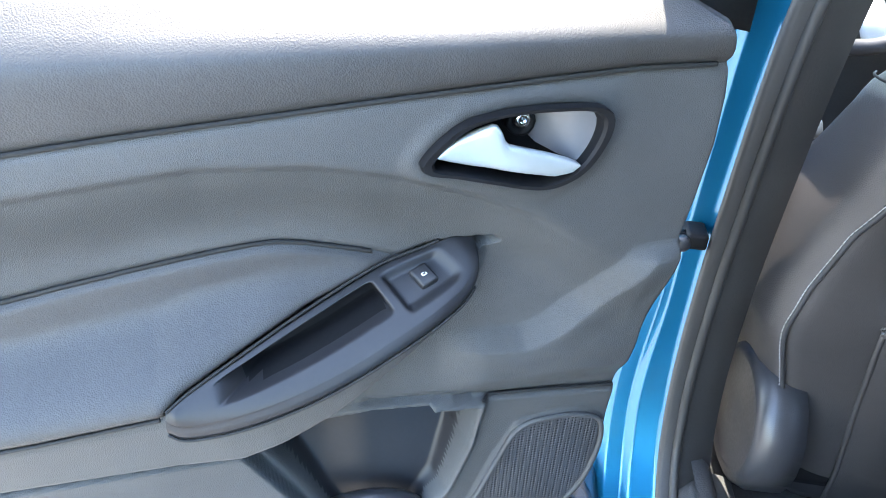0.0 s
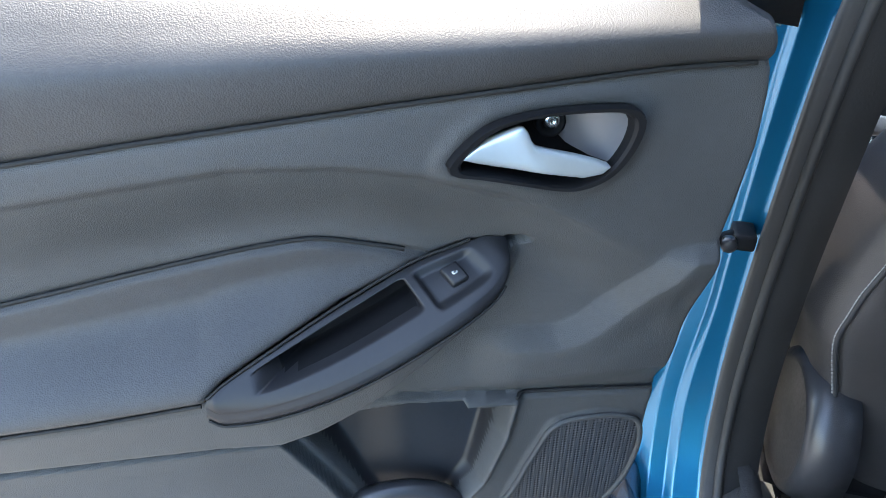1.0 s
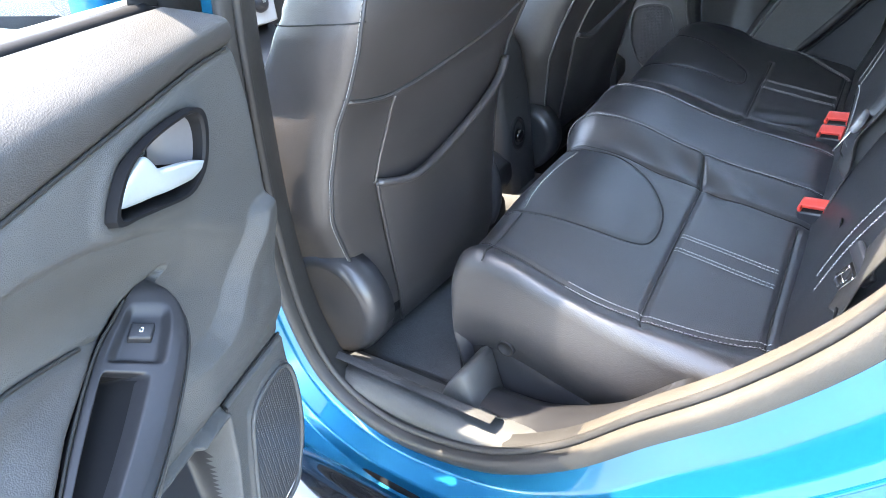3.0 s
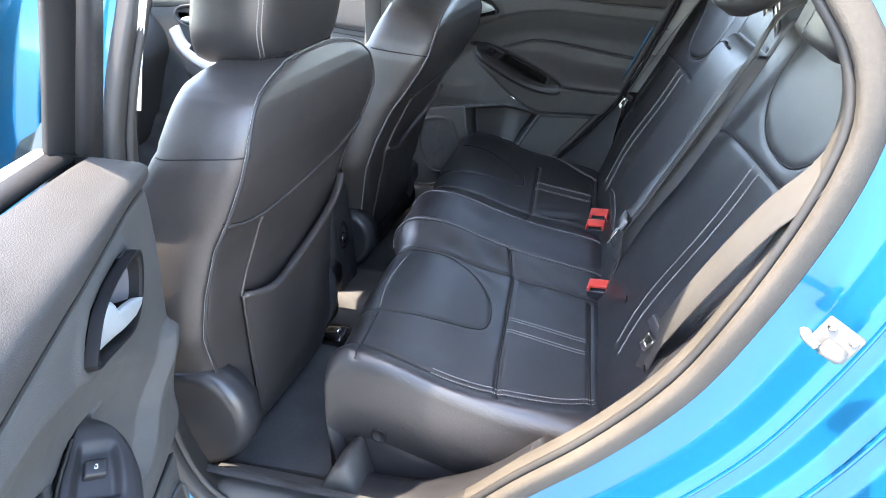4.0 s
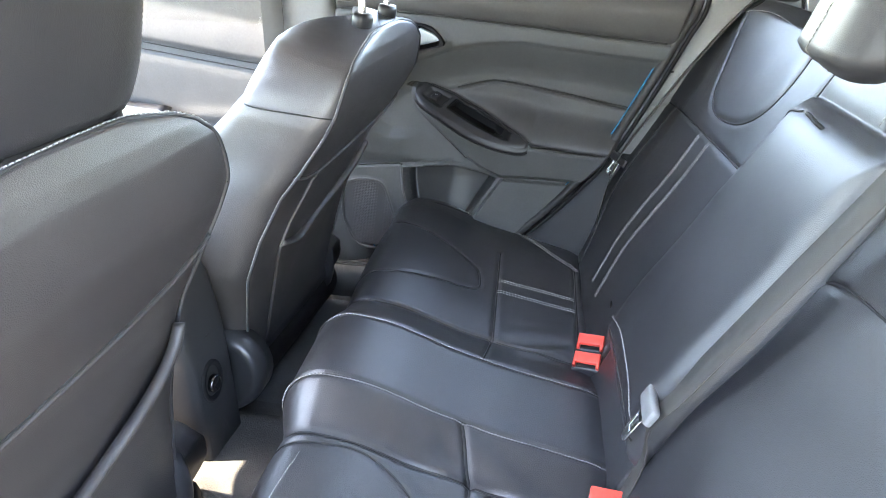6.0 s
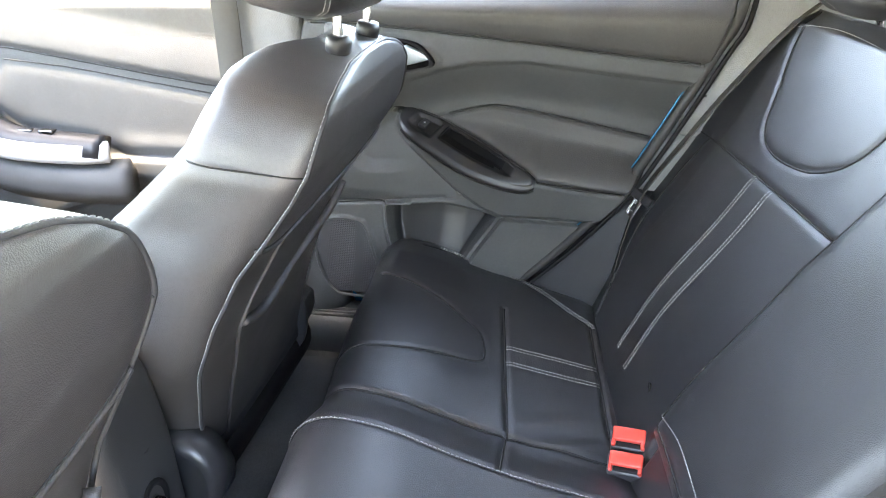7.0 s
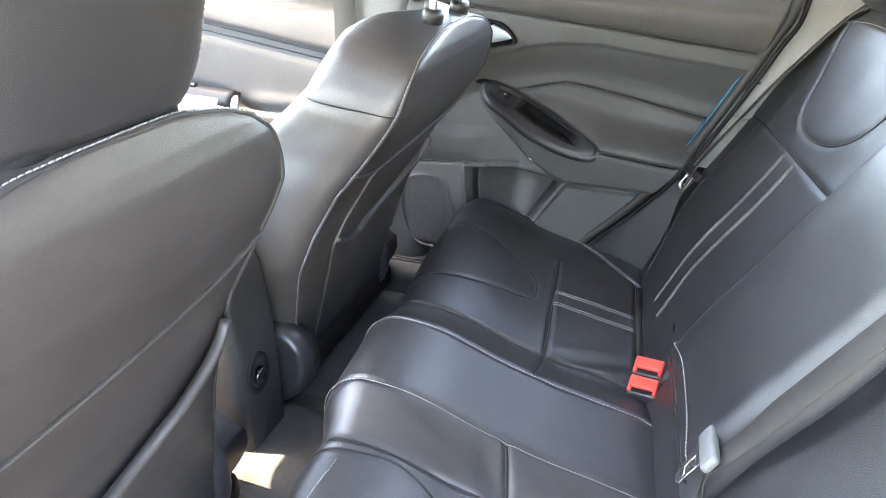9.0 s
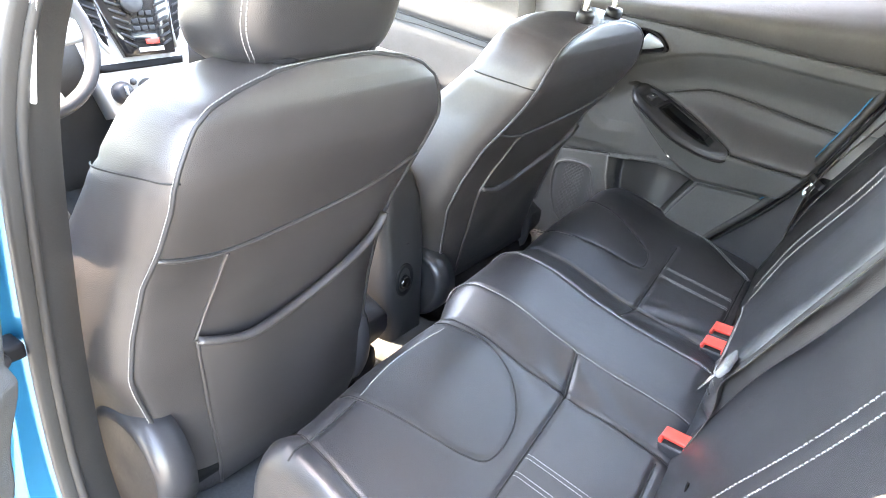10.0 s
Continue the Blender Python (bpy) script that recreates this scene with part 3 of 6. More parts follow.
def panel_height(q):
    """How far the trim stands into the cabin at (u, z)."""
    u, z = q[:, 0], q[:, 1]
    z1 = np.interp(u, *np.array(SEAM_1).T)
    z2 = np.interp(u, *np.array(CREASE).T)
    # the band over the crease stands proud, the field below it is hollow
    up = smoothstep(z2 - 0.085, z2 + 0.010, z)
    w = panel_plane(z) * (1 - up) + (0.100 + 0.06 * (np.minimum(z, 0.96) - 0.9)) * up
    w += 0.012 * smoothstep(0.26, 0.12, u) * (1 - up) * smoothstep(0.60, 0.66, z)
    w += 0.0045 * smoothstep(z2 - 0.007, z2 + 0.003, z) * smoothstep(0.10, 0.30, u)
    # padded upper roll that turns into a level ledge under the glass
    t = np.clip((z - z1) / (1.0 - z1), 0, 1.6)
    w = w + np.where(z > z1, 0.020 * np.sin(np.clip(t, 0, 1) * math.pi * 0.62) - 0.075 * np.clip(t - 0.62, 0, None) ** 1.8 - 0.01 * t, 0)
    # soft insert: flush at its upper edge, swelling out to the elbow rest
    s = inside(q, INSERT)
    top = np.interp(u, *np.array(INSERT_TOP).T)
    crest, reach = np.interp(u, CREST[:, 0], CREST[:, 1]), np.interp(u, CREST[:, 0], CREST[:, 2])
    bot = np.interp(u, *ARM_BACK.T)
    k = np.clip((top - z) / np.maximum(top - bot, 0.02), 0, 1)
    w += np.where(s > 0, 0.004 * smoothstep(0.0, 0.010, s), 0)
    rise = np.interp(u, [0.354, 0.42, 0.48, 0.53, 0.55, 0.65, 0.9], [0.002, 0.014, 0.032, 0.048, 0.057, 0.053, 0.047])
    w += np.where((s > 0) | ((z >= crest) & (z <= bot)), rise * smoothstep(0.30, 0.95, k) * (s > 0), 0)
    # under the armrest's top, and the skirt below it
    arm = (z >= crest) & (z < bot) & (u > 0.24) & (s <= 0)
    w = np.where(arm, 0.026, w)
    foot = np.interp(u, *SKIRT_FOOT.T)
    prof = smoothstep(foot - 0.003, foot + 0.020, z) * (z < crest) * (u > 0.24)
    skirt = reach - 0.005 - 0.25 * np.clip(crest - 0.012 - z, 0, None)
    w = w * (1 - prof) + np.maximum(skirt, w) * prof
    w += 0.020 * smoothstep(0, 0.005, inside(q, REAR_PANEL))
    # lower field set back, map pocket scooped out
    low = smoothstep(0.0, 0.006, np.interp(u, *np.array(LOWER_SEAM).T) - z) * smoothstep(0.42, 0.36, u)
    w += 0.006 * low
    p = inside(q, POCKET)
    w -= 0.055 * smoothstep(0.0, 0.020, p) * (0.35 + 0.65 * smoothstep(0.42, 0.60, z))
    w += 0.012 * np.exp(-((p - 0.0) / 0.006) ** 2) * (u < 0.30) * (z < 0.6)
    # pressed swoosh and rims
    under_s = inside(q, SWOOSH_TOP + [(0.02, 0.802), (0.02, 0.5), (0.33, 0.5)]) > 0
    d_s = line_distance(q, SWOOSH_TOP)
    w += np.where(under_s, 0.016 * np.clip(d_s / 0.024, 0, 1) - 0.004 * smoothstep(0.024, 0.06, d_s), 0) * smoothstep(0.790, 0.772, z) * smoothstep(0.590, 0.63, z) * smoothstep(0.30, 0.24, u)
    b = inside(q, BEZEL)
    w += 0.003 * np.exp(-((b + 0.006) / 0.008) ** 2)
    w -= 0.035 * smoothstep(0.002, 0.006, b)
    w += 0.006 * smoothstep(-0.010, -0.002, inside(q, SPEAKER)) * 0.6
    # fine joints
    for line, depth in ((SEAM_1, 0.004), (LOWER_SEAM, 0.003)):
        w -= depth * np.exp(-(line_distance(q, line) / 0.0045) ** 2)
    w -= 0.003 * np.exp(-(np.where(u < 0.88, inside(q, INSERT), 9) / 0.0040) ** 2)
    return w


def build_armrest(place, flip, door):
    """Top of the elbow rest with its grip bowl and window switch, set into the skirt of the trim."""
    n, m = 150, 56
    a, b = smooth_line(ARM_IN, n), smooth_line(ARM_OUT, n)
    d = b - a
    nz, nw = d[:, 2], -d[:, 1]
    size = np.hypot(nz, nw) + 1e-9
    up = np.stack([0 * nz, nz / size, nw / size], 1)
    s, c = np.linspace(0, 1, n)[:, None], np.linspace(0, 1, m)[None]
    across = smoothstep(0.15, 0.24, c) * smoothstep(0.70, 0.62, c)
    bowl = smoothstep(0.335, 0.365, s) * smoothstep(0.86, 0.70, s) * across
    dish = smoothstep(0.11, 0.15, s) * smoothstep(0.31, 0.29, s) * smoothstep(0.12, 0.26, c) * smoothstep(0.86, 0.66, c)
    depth = 0.006 * dish - 0.004 * np.sin(math.pi * c) ** 0.5 * np.ones_like(s) + 0.006 * smoothstep(0.05, 0.0, c) ** 2
    taper = (smoothstep(0.0, 0.08, s) * 0.85 + 0.15) * smoothstep(1.0, 0.97, s)
    depth = np.where(depth < 0, depth * taper, depth)
    v = a[:, None] * (1 - c[..., None]) + b[:, None] * c[..., None] - up[:, None] * depth[..., None]
    v = v - np.array([0, 0.10, 0.99]) * (0.052 * bowl)[..., None]
    lip = [b[:, None] + [0, dz, dw] for dz, dw in ((-0.003, 0.0022), (-0.008, 0.0026), (-0.013, 0.0006), (-0.016, -0.010))]
    v = np.concatenate([a[:, None] - up[:, None] * 0.016, v] + lip, 1)
    cols = v.shape[1]
    v = v.reshape(-1, 3)[:, [0, 2, 1]]
    faces = grid_faces(n, cols, flip=flip)
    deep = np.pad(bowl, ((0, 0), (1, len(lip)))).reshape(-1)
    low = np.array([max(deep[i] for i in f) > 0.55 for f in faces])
    pv, pf = compact(v, [f for f, k in zip(faces, low) if not k])
    rest = part("armrest", place(pv), pf, BLACK, door, "black plastic armrest with grip bowl")
    # bowl is the armrest's plastic, coloured darker for the shade inside
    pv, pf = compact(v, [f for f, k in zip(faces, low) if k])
    part("grip_bowl", place(pv), pf, DARK, rest, "deep grip bowl, coloured darker than its rim for shade")
    for line in (a[14:] + [0, 0.0010, 0.0008], b[14:] + [0, -0.0145, 0.0012]):
        vv, ff = sweep(place(line[:, [0, 2, 1]]), circle(0.0015, 6), (0, 0, 1))
        part("panel_joint", vv, ff, SEAM, door)
    # window switch in its dish
    k = int(n * 0.21)
    t = b[k + 4] * 0.5 + a[k + 4] * 0.5 - b[k - 4] * 0.5 - a[k - 4] * 0.5
    t /= np.linalg.norm(t)
    e = d[k] / np.linalg.norm(d[k])
    mid = a[k] * 0.55 + b[k] * 0.45 - up[k] * 0.004
    at = lambda p: (mid + p[:, :1] * t + p[:, 2:] * e + p[:, 1:2] * up[k])[:, [0, 2, 1]]
    vv, ff = block((-0.0085, -0.002, -0.0105), (0.0085, 0.0085, 0.0105), 0.0025)
    sw = part("window_switch", place(at(vv)), ff, BLACK, rest, "black window switch")
    marks = [block((-0.0045, 0.0083, 0.0020), (0.0045, 0.0091, 0.0032), 0.0003), block((-0.0045, 0.0083, -0.0015), (-0.0035, 0.0091, 0.0020), 0.0003), block((-0.0010, 0.0083, -0.0030), (0.0045, 0.0091, -0.0020), 0.0003), block((0.0035, 0.0083, -0.0022), (0.0045, 0.0091, 0.0020), 0.0003)]
    vv, ff = join(*marks)
    part("window_mark", place(at(vv * [0.5, 1, 0.5])), ff, WHITE, sw, "small white window symbol")
    # pull slot along the skirt's lower edge, with a bright end
    q = smooth_line([(0.325, 0.694), (0.365, 0.662), (0.402, 0.632)], 20)
    vv, ff = sweep(place(np.c_[q[:, 0], panel_height(q) + 0.001, q[:, 1]]), circle(0.0030, 8), (0, 0, 1))
    slot = part("pull_slot", vv, ff, SEAM, door, "dark slot along the armrest's skirt")
    q = smooth_line([(0.396, 0.636), (0.406, 0.629)], 5)
    vv, ff = sweep(place(np.c_[q[:, 0], panel_height(q) + 0.003, q[:, 1]]), circle(0.0030, 8), (0, 0, 1))
    part("slot_end", vv, ff, STEEL, slot)


def build_rear_door(place, flip, fine, base, label, open_side):
    door = thing("rear_door", base, label, "car door", "rear doors")
    rear_edge = REAR_EDGE if open_side else FAR_REAR_EDGE
    rows, cols = (250, 300) if fine else (170, 210)
    cut = int(rows * 0.87)
    c2 = int(rows * 0.62)
    zs = np.r_[np.linspace(0.362, 0.79, c2), np.linspace(0.79, 0.94, cut - c2 + 1)[1:], np.linspace(0.94, 1.012, rows - cut + 1)[1:]]
    uf, ur = np.interp(zs, *np.array(FRONT_EDGE).T), np.interp(zs, *np.array(rear_edge).T)
    t = np.linspace(0, 1, cols)
    uu = uf[:, None] * (1 - t) + ur[:, None] * t
    z1 = np.interp(uu, *np.array(SEAM_1).T)
    zn = np.repeat(zs[:, None], cols, 1)
    # rows of the grid follow the joint under the padded roll
    zi = np.interp(uu, *np.array(INSERT_TOP).T)
    zz = np.where(zn <= 0.79, 0.362 + (zn - 0.362) * (zi - 0.362) / 0.428, np.where(zn <= 0.94, zi + (zn - 0.79) * (z1 - zi) / 0.15, z1 + (zn - 0.94) * (1.012 + 0.050 * np.clip(uu - 0.10, 0, None) - z1) / 0.072))
    q = np.stack([uu, zz], -1).reshape(-1, 2)
    w = panel_height(q)
    # edges of the trim roll back to the metal
    e = np.minimum((uu - uf[:, None]), (ur[:, None] - uu)).reshape(-1)
    e2 = (q[:, 1] - 0.362)
    w -= 0.022 * (1 - smoothstep(0, 0.014, e)) + 0.02 * (1 - smoothstep(0, 0.012, e2))
    v = np.c_[q[:, 0], w, q[:, 1]]
    faces = grid_faces(rows, cols, flip=not flip)
    c = q[[f[0] for f in faces]] * 0.5 + q[[f[2] for f in faces]] * 0.5
    z1 = np.interp(c[:, 0], *np.array(SEAM_1).T)
    lab = np.ones(len(c), int)
    lab[c[:, 1] > z1] = 0
    lab[inside(c, INSERT) > 0] = 2
    lab[(c[:, 1] < np.interp(c[:, 0], *np.array(LOWER_SEAM).T)) & (c[:, 0] < 0.5)] = 3
    lab[inside(c, SPEAKER) > 0] = 4
    lab[(inside(c, BEZEL) > 0.004)] = 5
    # pocket faces go black to paint the shade inside the recess
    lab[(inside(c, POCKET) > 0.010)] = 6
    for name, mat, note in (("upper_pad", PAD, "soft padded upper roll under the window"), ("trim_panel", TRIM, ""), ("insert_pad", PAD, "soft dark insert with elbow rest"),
                            ("lower_panel", TRIM, "lower trim with a moulded map pocket"), ("speaker_grille", MESH_GRILLE, "perforated speaker grille"), ("handle_recess", DARK, ""), ("map_pocket", BLACK, "deep map pocket moulded into the door, blackened for its shade")):
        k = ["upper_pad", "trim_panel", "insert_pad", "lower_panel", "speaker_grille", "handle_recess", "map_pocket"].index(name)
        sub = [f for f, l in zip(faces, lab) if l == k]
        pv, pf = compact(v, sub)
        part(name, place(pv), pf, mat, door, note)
    # dark joints between the panels
    for line, lo, hi in ((SEAM_1, 0.078, 0.80), (INSERT_TOP, 0.358, 0.745), (CREST[:, :2], 0.552, 0.745), (LOWER_SEAM, 0.085, 0.246)):
        u_ = np.linspace(lo, hi, 160)
        z_ = np.interp(u_, *smooth_line(line, 120).T)
        keep = u_ < np.interp(z_, *np.array(rear_edge).T) - 0.012
        u_, z_ = u_[keep], z_[keep]
        h_ = np.maximum(panel_height(np.c_[u_, z_ - 0.003]), panel_height(np.c_[u_, z_ + 0.003])) - 0.0015
        vv, ff = sweep(place(np.c_[u_, h_ + 0.0020, z_]), circle(0.0021, 6), (0, 0, 1))
        part("panel_joint", vv, ff, SEAM, door)
    # handle surround
    outline = smooth_line(BEZEL, 60, True)
    c0 = outline.mean(0)
    inner = c0 + (outline - c0) * 0.89
    lift = lambda p, h: np.c_[p[:, 0], handle_plane(p[:, 1]) + h + 0.011, p[:, 1]]
    rings = [lift(c0 + (outline - c0) * 1.02, -0.004), lift(c0 + (outline - c0) * 1.012, 0.005), lift(outline, 0.007), lift(outline * 0.3 + inner * 0.7, 0.0065), lift(inner, 0.004), lift(c0 + (outline - c0) * 0.87, -0.022), lift(c0 + (outline - c0) * 0.78, -0.030)]
    vv, ff = loft(rings, False, flip)
    part("handle_surround", place(vv), ff, DARK, door, "black plastic handle surround", sharp=35)
    # pull lever: broad at its tip, narrowing to the pivot
    us = np.r_[0.3165, np.linspace(0.315, 0.196, 34), 0.1945]
    hi = np.interp(-us, -np.array([0.3165, 0.308, 0.298, 0.283, 0.272, 0.266, 0.262, 0.258, 0.225, 0.204, 0.1945]), [0.8985, 0.906, 0.912, 0.919, 0.9235, 0.922, 0.911, 0.906, 0.897, 0.890, 0.885])
    lo = np.interp(-us, -np.array([0.3165, 0.305, 0.29, 0.25, 0.215, 0.200, 0.1945]), [0.8975, 0.893, 0.889, 0.881, 0.8745, 0.877, 0.884])
    rings = []
    for u_, a_, b_ in zip(us, lo, hi):
        ta = np.linspace(0, 2 * math.pi, 16, endpoint=False)
        zc_, hz_ = (a_ + b_) / 2, (b_ - a_) / 2
        zz_ = zc_ + hz_ * np.sign(np.sin(ta)) * np.abs(np.sin(ta)) ** 0.6
        ww_ = handle_plane(zz_) + 0.0095 + 0.006 * np.sign(np.cos(ta)) * np.abs(np.cos(ta)) ** 0.7 + 0.005 * float(smoothstep(0.30, 0.24, u_))
        rings.append(np.c_[np.full(16, u_), ww_, zz_])
    vv, ff = loft(rings, True, not flip)
    part("pull_handle", place(vv), ff, SILVER, door, "satin silver pull handle")
    # sloped cheek inside the recess and its screw
    vv, ff = loft([np.array([(u_, w_, 0.882 + 0.030 * k_), (u_, w_, 0.930 - 0.004 * k_), (u_, w_ - 0.02, 0.930 - 0.004 * k_), (u_, w_ - 0.02, 0.882 + 0.030 * k_)]) for u_, w_, k_ in ((0.176, 0.106, 0.0), (0.190, 0.103, 0.0), (0.205, 0.096, 0.15), (0.222, 0.084, 0.4), (0.228, 0.074, 0.6))], True, flip)
    part("recess_cheek", place(vv), ff, CHEEK, door, "smooth dark grey cheek inside the handle recess", sharp=40)
    a = circle(1, 14)
    rings = [np.c_[0.236 + a[:, 0] * r, np.full(14, h), 0.912 + a[:, 1] * r] for r, h in ((0.0125, 0.072), (0.0125, 0.084), (0.009, 0.085), (0.008, 0.078))]
    vv, ff = loft(rings, True, flip)
    boss = part("screw_cup", place(vv), ff, DARK, door)
    rings = [np.c_[0.237 + a[:, 0] * r, np.full(14, h), 0.915 + a[:, 1] * r] for r, h in ((0.0075, 0.082), (0.007, 0.088), (0.003, 0.090), (0.002, 0.0885))]
    vv, ff = loft(rings, True, flip)
    part("screw", place(vv), ff, STEEL, boss)
    build_armrest(place, flip, door)
    # rim of the bottle holder at the foot of the pocket
    vv, ff = sweep(np.c_[smooth_line([(0.305, 0.425), (0.33, 0.450), (0.37, 0.462), (0.415, 0.455), (0.44, 0.425)], 24), np.full(24, 0.06)][:, [0, 2, 1]], circle(0.012, 8), (0, 1, 0))
    part("bottle_rim", place(vv), ff, PLASTIC, door)
    # grille frame
    vv, ff = sweep(np.c_[smooth_line(SPEAKER, 80, True), panel_height(smooth_line(SPEAKER, 80, True)) + 0.001][:, [0, 2, 1]], circle(0.0035, 6), (0, 1, 0), True)
    part("grille_rim", place(vv), ff, TRIM, door)
    # metal door behind the trim
    shell_out = np.array([(uf_, z_) for z_, uf_ in FRONT_EDGE[1:-1]] + [(ur_, z_) for z_, ur_ in rear_edge[::-1][:-1]])
    ring2 = lambda k, w_: np.c_[np.minimum(np.array([0.4, 0.7]) + (shell_out - [0.4, 0.7]) * k, [9, 0.985]), np.full(len(shell_out), w_)][:, [0, 2, 1]]
    off = np.array([0, 0.12, 0])
    rings = [ring2(0.90, -0.012), ring2(0.985, 0.0) + np.c_[0 * shell_out[:, 0], 0.12 * (shell_out[:, 1] - 0.5), 0 * shell_out[:, 0]], ring2(1.03, 0.02), ring2(1.05, 0.0), ring2(1.06, -0.03), ring2(0.9, -0.055), ring2(0.3, -0.065)]
    vv, ff = loft(rings, True, flip)
    part("door_shell", place(vv), ff, BLUE, door, "blue painted door shell")
    # window: sill strip, frame and glass
    lean = lambda u, z: np.c_[u, 0.030 + 0.33 * (np.asarray(z) - 1.0), z]
    sill = lean(np.linspace(0.085, 0.86, 30), 1.008 + 0.045 * np.linspace(0, 1, 30))
    vv, ff = sweep(place(sill), strap(0.010, 0.007), (0, 0, 1))
    part("window_strip", vv, ff, DARK, door, "black rubber strip along the glass")
    vv, ff = sweep(place(sill + [0, -0.02, 0.004]), strap(0.005, 0.006), (0, 0, 1))
    part("window_moulding", vv, ff, SILVER_TRIM, door)
    frame_pts = smooth_line([(0.066, 0.985), (0.10, 1.15), (0.15, 1.30), (0.22, 1.345), (0.42, 1.345), (0.60, 1.29), (0.78, 1.18), (0.86, 1.09)], 50)
    vv, ff = sweep(place(lean(frame_pts[:, 0], frame_pts[:, 1])), strap(0.022, 0.014), (0.2, -1, 0.3) if open_side else (-1, 0, 0.3))
    part("window_frame", vv, ff, DARK, door, "black window frame")
    vv, ff = loft([lean(np.array([0.005, 0.078, 0.112, 0.165, 0.115, 0.055]), np.array([0.97, 0.985, 1.16, 1.335, 1.335, 1.16])) + [0, d_, 0] for d_ in (0.0, 0.022)], True, flip)
    part("corner_cover", place(vv), ff, PLASTIC, door, "black corner cover ahead of the window")
    gl = lean(np.array([0.07, 0.86, 0.78, 0.60, 0.42, 0.24]), np.array([1.0, 1.05, 1.18, 1.29, 1.34, 1.33]))
    ob = part("window_pane", place(gl - [0, 0.012, 0]), [tuple(range(6))], GLASS, door, smooth=False)
    ob.visible_shadow = False
    return door


build_rear_door(near_door, False, True, (-0.85, 0.55, 0.36), "open rear door with dark grey trim, silver handle and black armrest", True)
build_rear_door(far_door, True, True, (0.75, 0.55, 0.42), "closed rear door with dark grey trim seen across the bench", False)


# ---- front seats ----
SEAT_C = -0.375
BACK_Z = [0.33, 0.42, 0.525, 0.635, 0.71, 0.79, 0.84, 0.90, 0.938, 0.97, 0.985, 1.0, 1.012, 1.022, 1.031, 1.039, 1.043]
BACK_A = [0.190, 0.232, 0.268, 0.302, 0.298, 0.288, 0.277, 0.272, 0.272, 0.258, 0.251, 0.239, 0.217, 0.185, 0.145, 0.095, 0.055]
BACK_D = [0.16, 0.20, 0.235, 0.245, 0.24, 0.215, 0.200, 0.182, 0.172, 0.165, 0.160, 0.155, 0.150, 0.140, 0.125, 0.10, 0.08]
WELT_Y = [(0.33, 0.625), (0.42, 0.600), (0.52, 0.590), (0.635, 0.575), (0.71, 0.558), (0.79, 0.531), (0.84, 0.504), (0.90, 0.474), (0.938, 0.4585), (0.97, 0.4555), (1.0, 0.453), (1.02, 0.457), (1.05, 0.470)]
ROUND = 5.5


INNER = [(0.33, 0.150), (0.42, 0.175), (0.60, 0.183), (0.75, 0.190), (0.85, 0.205), (0.938, 0.222), (0.97, 0.217), (1.0, 0.200), (1.02, 0.172), (1.031, 0.142), (1.039, 0.095), (1.043, 0.055)]


def back_size(z):
    return np.interp(z, BACK_Z, BACK_A), np.interp(z, BACK_Z, BACK_D)


def back_half(x, z, slim):
    """The half width on the side of x; a slim seat's right side is narrowed to fit the camera's view."""
    a = back_size(z)[0]
    return np.where((np.asarray(x) > 0) & slim, np.interp(z, *np.array(INNER).T), a)


def back_rear(z):
    """The rear face's y at mid width."""
    return np.interp(z, *np.array(WELT_Y).T) - 0.020


def flatten(y, z):
    """The rear panel is nearly flat between its two welts."""
    welt = back_rear(z) + 0.020
    return np.where(y < welt, welt - (welt - y) * 0.4, y)


def back_point(x, z, off=0.0, slim=False):
    """A point on the rear face, x from the seat's middle, off metres behind it."""
    x, z = np.broadcast_arrays(np.asarray(x, float), np.asarray(z, float))
    a, d = back_half(x, z, slim), back_size(z)[1]
    n = ROUND
    k = np.clip(1 - np.clip(np.abs(x) / a, 0, 0.999) ** n, 0, 1) ** (1 / n)
    y = flatten(back_rear(z) + d / 2 * (1 - k), z) - off
    return np.stack([SEAT_C + x, y, z + 0 * y], -1)


